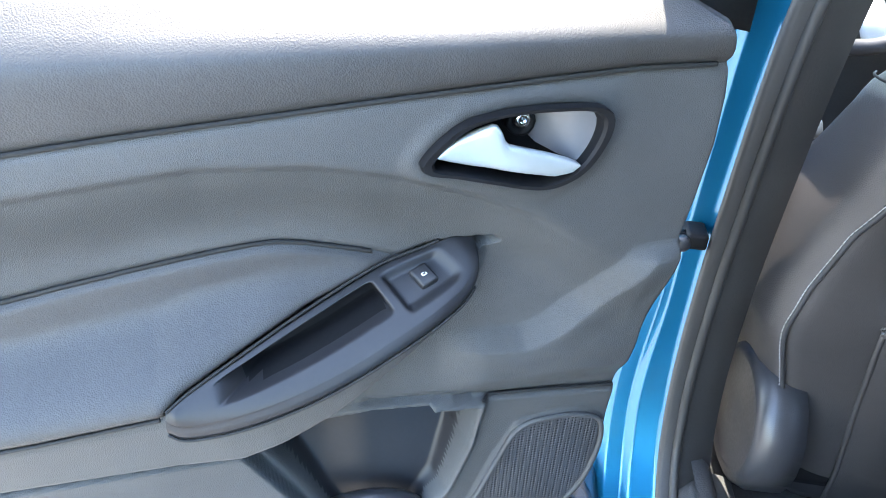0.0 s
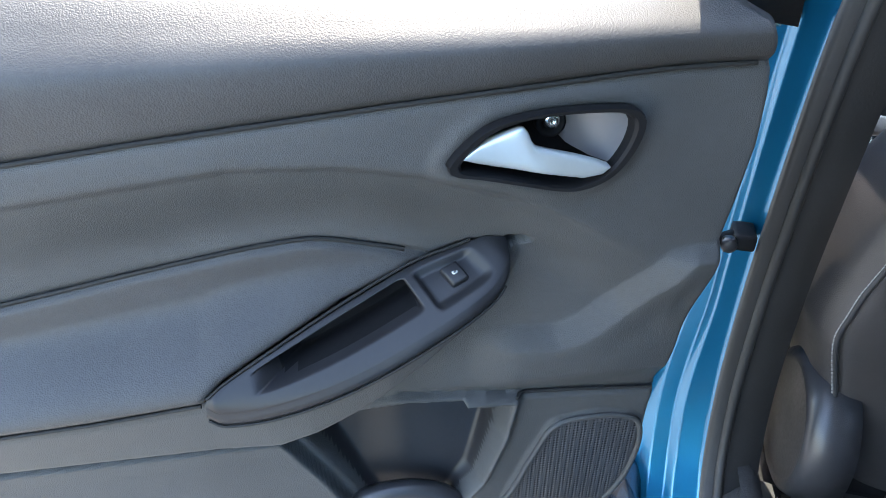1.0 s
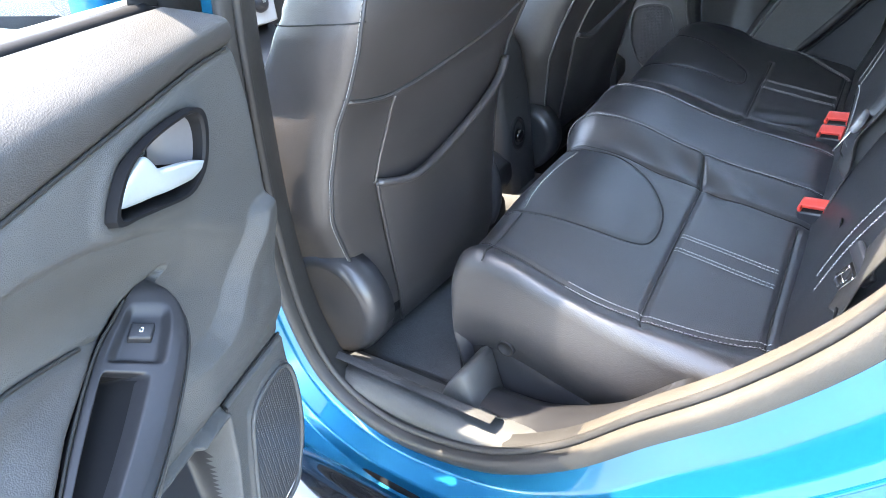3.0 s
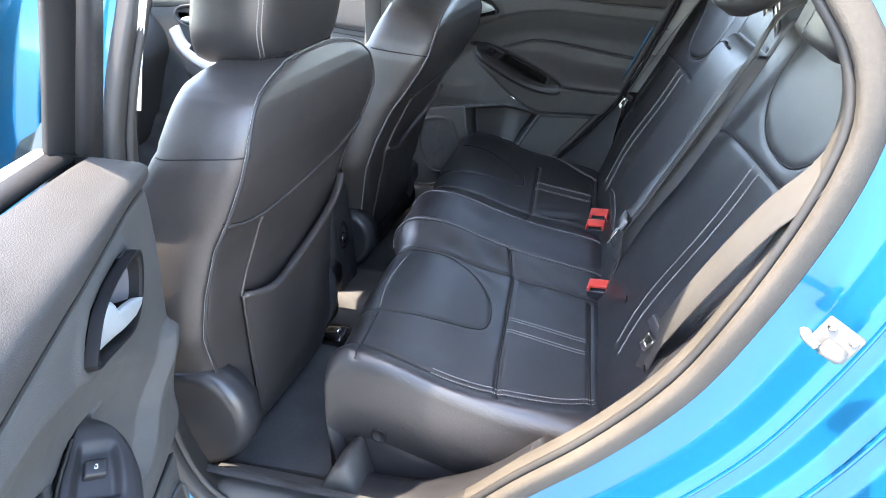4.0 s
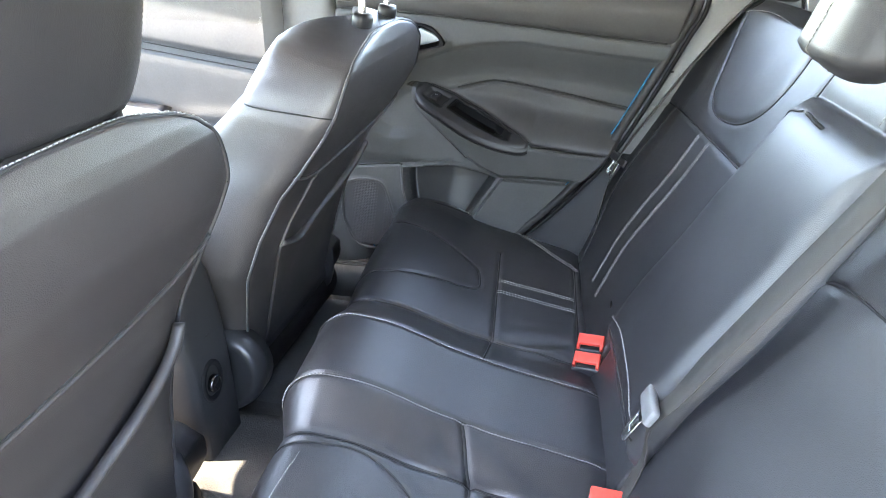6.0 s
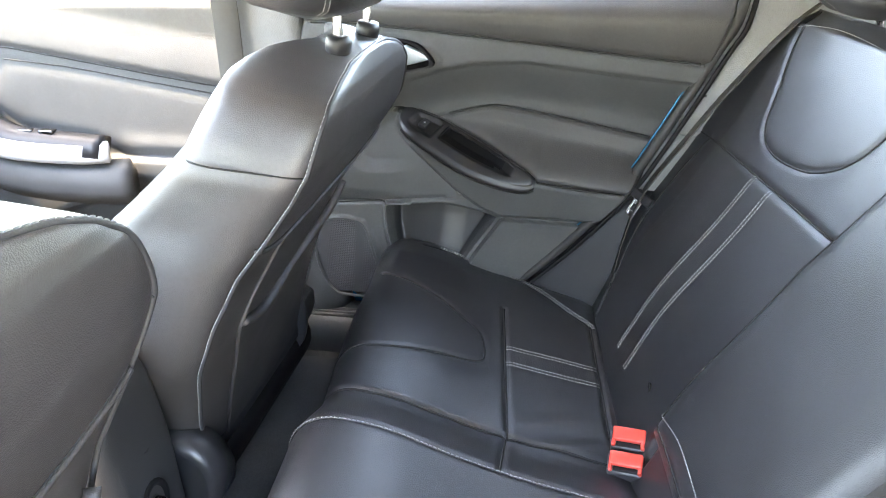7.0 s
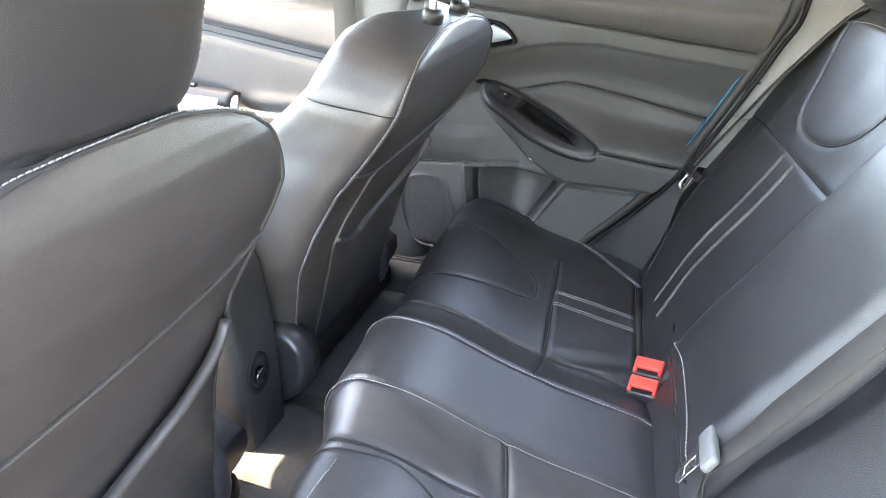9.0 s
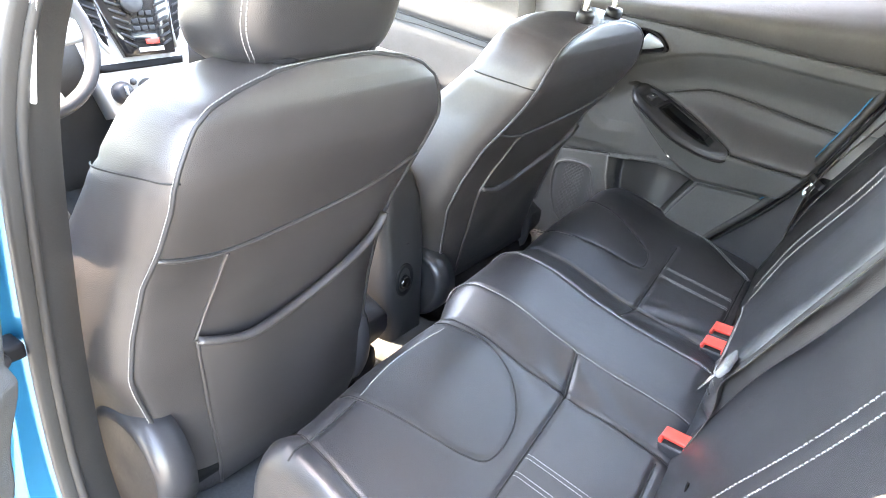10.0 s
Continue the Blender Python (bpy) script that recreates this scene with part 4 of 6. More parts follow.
def build_front_seat(shift, recline, back, lift, fwd, head_up, label):
    """One seat: shift moves it from the driver's place, recline leans its back (degrees) about the shoulder seam, which moves back and up; fwd moves the cushion; head_up raises the headrest."""
    seat = thing("front_seat_assembly", (SEAT_C + shift, 0.75, 0.31), label, "car seat", "front seats")
    c_, s_ = math.cos(radians(recline)), math.sin(radians(recline))

    def lean(v):
        v = np.asarray(v, float).reshape(-1, 3)
        dy, dz = v[:, 1] - 0.4585, v[:, 2] - 0.938
        return np.c_[v[:, 0] + shift, 0.4585 - back + dy * c_ - dz * s_, 0.938 + lift + dy * s_ + dz * c_]

    def slide(v):
        return np.asarray(v, float).reshape(-1, 3) + [shift, fwd, 0]

    def part_at(name, v, f, mat, parent, label=""):
        return part(name, lean(v), f, mat, parent, label)

    zs = np.r_[np.linspace(0.335, 1.0, 54), np.linspace(1.003, 1.043, 18)]
    th = np.linspace(0, 2 * math.pi, 72, endpoint=False)
    rings = []
    for z in zs:
        a, d = back_size(z)
        c, s = np.cos(th), np.sin(th)
        e = 2 / ROUND
        x = back_half(c, z, True) * np.sign(c) * np.abs(c) ** e
        y = d / 2 * np.sign(s) * np.abs(s) ** e
        # the front is hollow between the side bolsters
        x = x * (1 + 0.07 * float(smoothstep(1.0, 0.9, z)) * smoothstep(-0.6, 0.7, s) * np.where((c > 0) & (shift == 0), 0, 1))
        y = np.where(s > 0, y * (0.72 + 0.45 * smoothstep(0.35, 0.85, np.abs(x) / a)), y)
        # driver's right front is cut back to let sun reach the carpet
        if shift == 0 and z < 0.78:
            y = np.where((s > 0) & (c > 0), y * 0.6, y)
        yc = back_rear(z) + d / 2
        yy = flatten(yc + y, z)
        zz = z + 0.10 * np.clip(yy - back_rear(z) - 0.020, 0, 0.10) * float(smoothstep(0.93, 1.02, z))
        side_groove = 0.006 * np.exp(-((z - 0.935) / 0.006) ** 2) * (np.abs(c) > 0.55) * (s > -0.72)
        rings.append(np.stack([SEAT_C + x * (1 - side_groove / a), yy, zz], 1))
    v, f = loft(rings)
    part_at("backrest", v, f, VINYL, seat, "black leather backrest")
    # piping and thread where side and rear panels meet
    up = np.r_[np.linspace(0.50, 1.0, 70), np.linspace(1.003, 1.043, 30)]
    slim = True
    wx, wz = np.r_[-back_size(up)[0] * 0.955, back_half(1.0, up[::-1], slim) * 0.955], np.r_[up, up[::-1]]
    line = smooth_line(np.c_[wx, wz][::4], 260)
    p = np.c_[SEAT_C + line[:, 0], back_rear(line[:, 1]) + 0.019, line[:, 1]]
    v, f = sweep(p, circle(0.0030, 8), (0, -1, 0))
    part_at("piping", v, f, LEATHER_SMOOTH, seat)
    turn = np.stack([line[:, 0] / 0.26, np.full(len(line), -0.66), smoothstep(0.98, 1.03, line[:, 1])], 1)
    turn /= np.linalg.norm(turn, axis=1)[:, None]
    v, f = stitches(p + turn * 0.0034 + [0, 0.0035, 0], turn, 0.0050, 0.0016, 0.0006, 0.0009)
    part_at("stitching", v, f, THREAD, seat, "white stitching")
    # rear panel seams
    def seam(pts, thread=False, r=0.0016):
        line = smooth_line(pts, 50)
        p = back_point(line[:, 0], line[:, 1], 0.0004, slim)
        v, f = sweep(p, circle(r, 6, r * 1.0), (0, -1, 0))
        part_at("seam", v, f, SEAM, seat)
        v, f = sweep(p + np.array([0, -0.001, -0.0032]), circle(0.0030, 6), (0, -1, 0))
        part_at("seam_fold", v, f, VINYL, seat)
    seam([(-0.268, 0.832), (-0.22, 0.818), (-0.16, 0.810), (-0.05, 0.818), (0.08, 0.837), (0.15, 0.858), (0.195, 0.873)] + ([] if slim else [(0.262, 0.89)]))
    seam([(-0.163, 0.806), (-0.170, 0.768), (-0.185, 0.708), (-0.197, 0.668)])
    # side panels' cross seam, with thread
    for sgn in (-1, 1):
        pts = []
        for k in np.linspace(0.10, 0.86, 26):
            z = 0.935
            a, d = float(back_half(sgn, z, slim)), back_size(z)[1]
            n = ROUND
            yy = -1 + 2 * k
            xx = a * (1 - abs(yy) ** n) ** (1 / n) * (1 + 0.07 * float(smoothstep(-0.6, 0.7, yy)))
            if yy > 0:
                yy = yy * 1.1
            pts.append((SEAT_C + sgn * (xx + 0.0005), back_rear(z) + d / 2 + yy * d / 2, z))
        v, f = sweep(np.array(pts) - [sgn * 0.002, 0, 0], circle(0.0012, 6), (0, 0, 1))
        part_at("seam", v, f, SEAM, seat)
    # map pocket: a slack panel standing off the backrest, its mouth drooping
    mouth = smooth_line([(-0.197, 0.668), (-0.150, 0.652), (-0.107, 0.647), (-0.01, 0.664), (0.08, 0.700), (0.14, 0.735), (0.165, 0.76)], 50)
    k = np.linspace(0, 1, 30)
    grid = []
    for t in k:
        zb = 0.345
        zz = mouth[:, 1] * (1 - t) + zb * t
        xl = np.interp(zz, [0.345, 0.548, 0.668], [-0.150, -0.182, -0.197])
        tt = (mouth[:, 0] - mouth[0, 0]) / (mouth[-1, 0] - mouth[0, 0])
        xx = xl + (0.165 - xl) * tt
        puff = (0.016 if shift == 0 else 0.002) * np.sin(math.pi * np.clip(tt, 0, 1)) ** 0.6 * (1 - t) ** 0.6 + (0.007 if shift == 0 else 0.002) + 0.004 * np.sin(tt * 9 + t * 4) * (1 - t)
        grid.append(back_point(xx, zz, puff, slim))
    grid = np.array(grid)
    v = grid.reshape(-1, 3)
    part_at("map_pocket", np.concatenate([v, v + [0, 0.004, 0]]), grid_faces(30, 50, flip=True) + [tuple(i + 1500 for i in q) for q in grid_faces(30, 50)], VINYL, seat, "slack leather map pocket")
    v, f = sweep(grid[0], circle(0.0065, 8, 0.009), (0, -1, 0))
    part_at("pocket_hem", v, f, VINYL, seat)
    v, f = sweep(grid[:, 0], circle(0.0035, 6), (0, -1, 0))
    part_at("pocket_edge", v, f, VINYL, seat)
    # headrest on two posts: steel when raised, blackened as in shade when lowered
    hz = np.linspace(1.040, 1.26, 26) + head_up
    rings = []
    for z in hz:
        t = (z - 1.040 - head_up) / 0.22
        a = 0.150 * (1 - abs(2 * t - 1) ** 4.5 * 0.30) * (0.90 + 0.10 * smoothstep(0, 0.35, t)) * (0.35 + 0.65 * smoothstep(-0.02, 0.09, t) * smoothstep(1.02, 0.9, t))
        d = 0.080 * (0.25 + 0.75 * smoothstep(-0.03, 0.14, t) * smoothstep(1.03, 0.85, t))
        c, s = np.cos(th), np.sin(th)
        rings.append(np.stack([SEAT_C + a * np.sign(c) * np.abs(c) ** 0.5 * (1 + 0.10 * s), 0.540 - 0.10 * (t - 0.3) * 0.6 + d * np.sign(s) * np.abs(s) ** 0.55, np.full(72, z)], 1))
    v, f = loft(rings)
    head = part_at("headrest", v, f, LEATHER, seat, "black leather headrest with double white stitching")
    for i0 in (41, 42, 66, 67):
        p = np.array([r[i0] for r in rings])
        v, f = stitches(p, (-0.6 if i0 < 54 else 0.6, -0.8, 0), 0.005, 0.0010, 0.0008, 0.0010)
        part_at("stitching", v, f, THREAD, head, "white stitching")
    for dx in (-0.070, 0.070):
        v, f = sweep(smooth_line([(SEAT_C + dx, 0.492, 1.03), (SEAT_C + dx, 0.495, 1.07), (SEAT_C + dx, 0.505, 1.10), (SEAT_C + dx, 0.53, 1.12)], 14), circle(0.0065, 10), (1, 0, 0))
        part_at("headrest_post", v, f, STEEL if head_up > 0 else BLACK, seat, "chrome headrest post" if head_up > 0 else "")
        a = circle(1, 20)
        rr = [np.c_[SEAT_C + dx + a[:, 0] * r, 0.492 + a[:, 1] * r * 0.75, np.full(20, z)] for r, z in ((0.022, 1.035), (0.023, 1.056), (0.020, 1.063), (0.010, 1.064))]
        v, f = loft(rr)
        part_at("post_collar", v, f, BLACK, seat, "black post collar")
    # recliner covers, cushion, base and rails
    for sgn in (-1, 1):
        a = circle(1, 26)
        big = 1.02 if sgn < 0 else 0.6
        near = 0.66 if sgn > 0 else 1.0
        small = 1.0 if shift == 0 else 0.84
        rr = [np.c_[np.full(26, SEAT_C + sgn * q * near), 0.640 + a[:, 0] * r * big * small - 0.12 * a[:, 1] * r, 0.455 + a[:, 1] * r * small] for q, r in ((0.235, 0.105), (0.272, 0.106), (0.284, 0.100), (0.290, 0.088), (0.286, 0.080), (0.291, 0.02))]
        v, f = loft(rr, True, sgn < 0)
        part("recliner_cover", slide(v), f, PLASTIC, seat, "black plastic recliner cover")
    rings = []
    for y in np.linspace(0.60, 1.12, 20):
        t = (y - 0.60) / 0.52
        ta = np.linspace(0, 2 * math.pi, 40, endpoint=False)
        c, s = np.cos(ta), np.sin(ta)
        hh = 0.075 * (0.5 + 0.5 * smoothstep(0, 0.08, t) * smoothstep(1.0, 0.9, t))
        rings.append(np.stack([SEAT_C + 0.262 * np.sign(c) * np.abs(c) ** 0.5, np.full(40, y), 0.475 + 0.05 * t + hh * np.sign(s) * np.abs(s) ** 0.5], 1))
    v, f = loft(rings)
    part("seat_cushion", slide(v), f, LEATHER, seat)
    v, f = block((SEAT_C - 0.235, 0.60, 0.37), (SEAT_C + 0.235, 1.08, 0.43), 0.02)
    part("seat_base", slide(v), f, DARK, seat)
    for sgn in (-1, 1):
        v, f = block((SEAT_C + sgn * 0.21 - 0.022, 0.66, 0.30), (SEAT_C + sgn * 0.21 + 0.022, 1.10, 0.375), 0.006)
        part("seat_rail", slide(v), f, DARK, seat)
    return seat


build_front_seat(0.0, 0.0, 0.0, 0.0, 0.0, -0.02, "black leather driver's seat with white stitching and map pocket")
build_front_seat(0.737, 10.4, 0.0315, 0.005, 0.052, 0.03, "reclined black leather passenger seat with raised headrest")


# ---- rear bench ----
SHEAR = 0.085


def bench_place(x, y, z):
    return np.stack([x, y + SHEAR * x, z], -1)


def cushion_profile(s):
    """y, z, normal along the bench cushion from the backrest over the top and down its front."""
    s = np.asarray(s, float)
    r, y0 = 0.045, 0.402
    slope = 0.20
    ztop = lambda y: 0.503 + slope * y + 0.014 * np.exp(-((y - 0.345) / 0.085) ** 2)
    zc = ztop(y0) - r
    arc = np.clip((s - y0) / r, 0, 1.75)
    ang = math.pi / 2 - arc
    y = np.where(s < y0, s, y0 + r * np.cos(ang))
    z = np.where(s < y0, ztop(s), zc + r * np.sin(ang))
    beyond = np.clip(s - y0 - 1.75 * r, 0, None)
    y = y - beyond * 0.18
    z = z - beyond * 0.98
    ny, nz = np.where(s < y0, -slope, np.cos(ang)), np.where(s < y0, 1.0, np.sin(ang))
    k = np.hypot(ny, nz)
    return y, z, ny / k, nz / k


def cushion_side(x):
    """Where a cushion coordinate x lies and how far it drops at the near, rounded end."""
    x = np.asarray(x, float)
    r, e = 0.040, -0.568
    arc = np.clip((e - x) / r, 0, 1.5)
    xo = np.where(x > e, x, e - r * np.sin(arc))
    drop = np.where(x > e, 0, r * (1 - np.cos(arc)))
    beyond = np.clip(e - x - 1.5 * r, 0, None)
    drop = drop + beyond
    xo = xo + 0.10 * beyond - 0.014 * np.sin(math.pi * np.clip(beyond / 0.15, 0, 1))
    er = 0.62
    drop = drop + 0.35 * np.clip(x - er, 0, None) ** 1.3
    return xo, drop


U_NEAR = smooth_line([(-0.212, 0.46), (-0.200, 0.38), (-0.197, 0.32), (-0.225, 0.265), (-0.285, 0.222), (-0.345, 0.208), (-0.392, 0.212), (-0.412, 0.236), (-0.430, 0.29), (-0.461, 0.43)], 60)
U_FAR = smooth_line([(0.525, 0.42), (0.500, 0.36), (0.465, 0.295), (0.425, 0.238), (0.400, 0.222), (0.350, 0.216), (0.327, 0.226), (0.310, 0.27), (0.285, 0.35), (0.262, 0.46)], 60)
OUT_NEAR = smooth_line([(-0.510, 0.012), (-0.535, 0.06), (-0.556, 0.13), (-0.568, 0.21), (-0.571, 0.30), (-0.560, 0.38), (-0.545, 0.45)], 60)
OUT_FAR = smooth_line([(0.535, 0.012), (0.565, 0.05), (0.625, 0.11), (0.672, 0.18), (0.690, 0.25), (0.69, 0.36)], 60)
CUSHION_SEAMS = [
    ([(-0.182, -0.1), (-0.182, 0.60)], 0.008), ([(0.166, -0.1), (0.166, 0.60)], 0.008),
    ([(-0.095, 0.205), (-0.150, 0.190), (-0.182, 0.182)], 0.008), ([(0.166, 0.178), (0.078, 0.190)], 0.005), ([(-0.182, 0.182), (-0.53, 0.172), (-0.58, 0.165)], 0.006), ([(0.166, 0.176), (0.52, 0.184)], 0.006),
    ([(-0.20, 0.022), (-0.52, 0.018)], 0.006), ([(0.20, 0.022), (0.54, 0.018)], 0.006),
    (U_NEAR, 0.003), (U_FAR, 0.003), (OUT_NEAR, 0.005), (OUT_FAR, 0.005),
    ([(-0.090, -0.1), (-0.090, 0.6)], 0.004), ([(0.072, -0.1), (0.076, 0.6)], 0.004),
    ([(-0.46, 0.40), (-0.60, 0.40)], 0.004)]


def cushion_height(q):
    x, s = q[:, 0], q[:, 1]
    h = 0.022 * smoothstep(-0.178, -0.080, x) * (1 - smoothstep(0.066, 0.166, x)) * (0.8 + 0.2 * smoothstep(0.1, 0.35, s))
    h += 0.006 * np.sin(math.pi * np.clip((x + 0.52) / 0.34, 0, 1)) * smoothstep(0.2, 0.3, s) + 0.006 * np.sin(math.pi * np.clip((x - 0.166) / 0.36, 0, 1)) * smoothstep(0.2, 0.3, s)
    h += 0.018 * smoothstep(0.0, 0.035, np.where(x < -0.3, line_side(q, OUT_NEAR, -1), 0)) * 0.6
    h -= 0.012 * smoothstep(0.03, -0.03, s)
    h += 0.006 * smoothstep(0.18, 0.40, s) * smoothstep(-0.19, -0.12, x)
    for line, depth in CUSHION_SEAMS:
        d = line_distance(q, line)
        h -= 0.55 * depth * np.exp(-(d / 0.0045) ** 2) - 0.06 * depth * np.exp(-((d - 0.010) / 0.008) ** 2)
    # soft creases near the buckles and the tucked corner beside the middle place
    h += 0.0035 * np.sin((x + 0.5 * s) * 95) * np.exp(-((x - 0.19) / 0.05) ** 2 - ((s - 0.09) / 0.06) ** 2)
    h += 0.004 * np.sin((x - 0.7 * s) * 70) * np.exp(-((x + 0.16) / 0.05) ** 2 - ((s - 0.18) / 0.09) ** 2)
    wob = np.array([noise.noise(Vector((a * 11, b * 11, 3.0))) for a, b in q])
    return h + 0.0014 * wob


def line_side(q, line, sign):
    """Signed distance from an open line, above 0 on its outer side (sign -1: smaller x)."""
    d = line_distance(q, line)
    xl = np.interp(q[:, 1], line[:, 1], line[:, 0])
    return d * np.where(sign * (q[:, 0] - xl) > 0, 1, -1)


def cushion_point(q, lift=0.0):
    q = np.asarray(q, float)
    y, z, ny, nz = cushion_profile(q[:, 1])
    xo, drop = cushion_side(q[:, 0])
    h = cushion_height(q) + lift
    return bench_place(xo, y + ny * h - 0.0 * drop, z + nz * h - drop), np.stack([0 * xo, ny, nz], 1)


def build_bench():
    bench = thing("rear_bench", (0, 0.15, 0.33), "black leather rear bench with white double stitching, lightly creased", "car seat")
    nx, ns = 430, 220
    xs, ss = np.linspace(-0.80, 0.715, nx), np.linspace(-0.09, 0.66, ns)
    xx, sg = np.meshgrid(xs, ss, indexing="ij")
    q = np.stack([xx, sg], -1).reshape(-1, 2)
    v, _ = cushion_point(q)
    faces = grid_faces(nx, ns)
    cx = np.array([(xs[f[0] // ns] + xs[f[2] // ns]) / 2 for f in faces])
    for name, lo, hi, note in (("cushion_near", -9, -0.182, "black leather seat cushion with a rolled edge"), ("cushion_middle", -0.182, 0.166, "raised black leather middle cushion"), ("cushion_far", 0.166, 9, "black leather seat cushion")):
        pv, pf = compact(v, [f for f, c in zip(faces, cx) if lo <= c < hi])
        part(name, pv, pf, LEATHER, bench, note)
    for line, depth in CUSHION_SEAMS:
        line = np.asarray(line, float)
        n_ = max(30, int(np.linalg.norm(np.diff(line, axis=0), axis=1).sum() / 0.006))
        p, nn = cushion_point(smooth_line(line, n_), 0.0004)
        part("seam", *sweep(p, circle(0.0024 if depth > 0.007 else 0.0015, 6), nn), SEAM, bench)
    # thread
    def thread(line, lift=0.0030, **kw):
        line = smooth_line(line, 90)
        p, n = cushion_point(line, lift)
        return stitches(p, n, **kw)
    rows = []
    for x in (-0.341, -0.349, -0.380, -0.388):
        rows.append(thread([(x, 0.174), (x, 0.026)]))
    for x in (0.391, 0.383, 0.346, 0.338):
        rows.append(thread([(x, 0.180), (x, 0.024)]))
    for k, r in enumerate(rows):
        part("stitching", *r, THREAD, bench, "white stitching")
    for line in ([(-0.094, -0.02), (-0.094, 0.3), (-0.096, 0.48)], [(0.069, -0.02), (0.072, 0.3), (0.072, 0.48)]):
        part("stitching", *thread(line), THREAD, bench, "white stitching")
    for line, d in ((OUT_NEAR[:40], -0.006), (OUT_NEAR[:40], 0.006), (OUT_FAR, -0.006), (OUT_FAR, 0.005)):
        part("stitching", *thread(np.array(line)[::6] + [d, 0]), THREAD, bench, "white stitching")
    part("stitching", *thread([(-0.225, 0.40), (-0.34, 0.408), (-0.455, 0.40)]), THREAD, bench)
    for line, depth in BACK_SEAMS:
        line = np.asarray(line, float)
        n_ = max(30, int(np.linalg.norm(np.diff(line, axis=0), axis=1).sum() / 0.006))
        p, nn = bench_back_point(smooth_line(line, n_), 0.0004)
        part("seam", *sweep(p, circle(0.0026 if depth > 0.01 else 0.0015, 6), nn), SEAM, bench)
    # backrest
    nx, nz = 420, 210
    xs, zs = np.linspace(-0.70, 0.715, nx), np.linspace(0.455, 1.10, nz)
    xx, zg = np.meshgrid(xs, zs, indexing="ij")
    q = np.stack([xx, zg], -1).reshape(-1, 2)
    v, _ = bench_back_point(q)
    faces = grid_faces(nx, nz, flip=True)
    cx = np.array([(xs[f[0] // nz] + xs[f[2] // nz]) / 2 for f in faces])
    for name, lo, hi, note in (("backrest_near", -9, -0.155, "black leather backrest with an outlined shoulder pad"), ("backrest_middle", -0.155, 0.145, "middle backrest with folded armrest"), ("backrest_far", 0.145, 9, "black leather backrest with an outlined shoulder pad")):
        pv, pf = compact(v, [f for f, c in zip(faces, cx) if lo <= c < hi])
        part(name, pv, pf, LEATHER, bench, note)
    def back_thread(line, lift=0.0029, n=80, **kw):
        p, nn = bench_back_point(smooth_line(line, n), lift)
        return stitches(p, nn, **kw)
    for x in (-0.417, -0.451):
        part("stitching", *back_thread([(x - 0.010, 0.57), (x, 0.892)]), THREAD, bench, "white stitching")
    for x in (0.404, 0.396, 0.342, 0.334):
        part("stitching", *back_thread([(x + 0.01, 0.545), (x, 0.866)]), THREAD, bench, "white stitching")
    part("stitching", *back_thread([(-0.575, 1.052), (-0.40, 1.062), (-0.22, 1.052)]), THREAD, bench, "white stitching")
    part("stitching", *back_thread([(0.30, 1.052), (0.48, 1.062), (0.62, 1.045)]), THREAD, bench, "white stitching")
    part("stitching", *back_thread([(-0.05, 1.00), (-0.055, 1.03), (-0.075, 1.06)]), THREAD, bench)
    part("stitching", *back_thread([(-0.140, 0.615), (-0.06, 0.628), (0.05, 0.632), (0.135, 0.615)]), THREAD, bench)
    # pull loop at the armrest's top
    c, n3 = bench_back_point(np.array([[0.035, 0.972], [0.0, 0.975]]), 0.001)
    loop = [c[0] + [0.024, -0.004, 0.0], c[0] + [0.014, 0.003, 0.006], c[0] + [-0.008, 0.005, 0.008], c[0] + [-0.026, 0.002, 0.004], c[0] + [-0.032, -0.006, -0.002]]
    part("pull_loop", *sweep(smooth_line(loop, 24), circle(0.0026, 6), (0, 0.8, 0.6)), SEAM, bench, "black armrest pull loop")
    # little drainage-like buttons low on the backs
    for x, z in ((-0.335, 0.60), (-0.585, 0.63), (0.250, 0.582), (0.595, 0.560)):
        p, n = bench_back_point(np.array([[x, z]]), 0.001)
        a = circle(0.0055, 10, 0.008)
        ring3 = lambda r, d: p[0] + np.c_[a[:, 0] * r, np.zeros(10), a[:, 1] * r] + n[0] * d
        vv, ff = loft([ring3(1, -0.002), ring3(1, 0.001), ring3(0.6, 0.0), ring3(0.5, -0.003)])
        part("button", vv, ff, DARK, bench)
    return bench


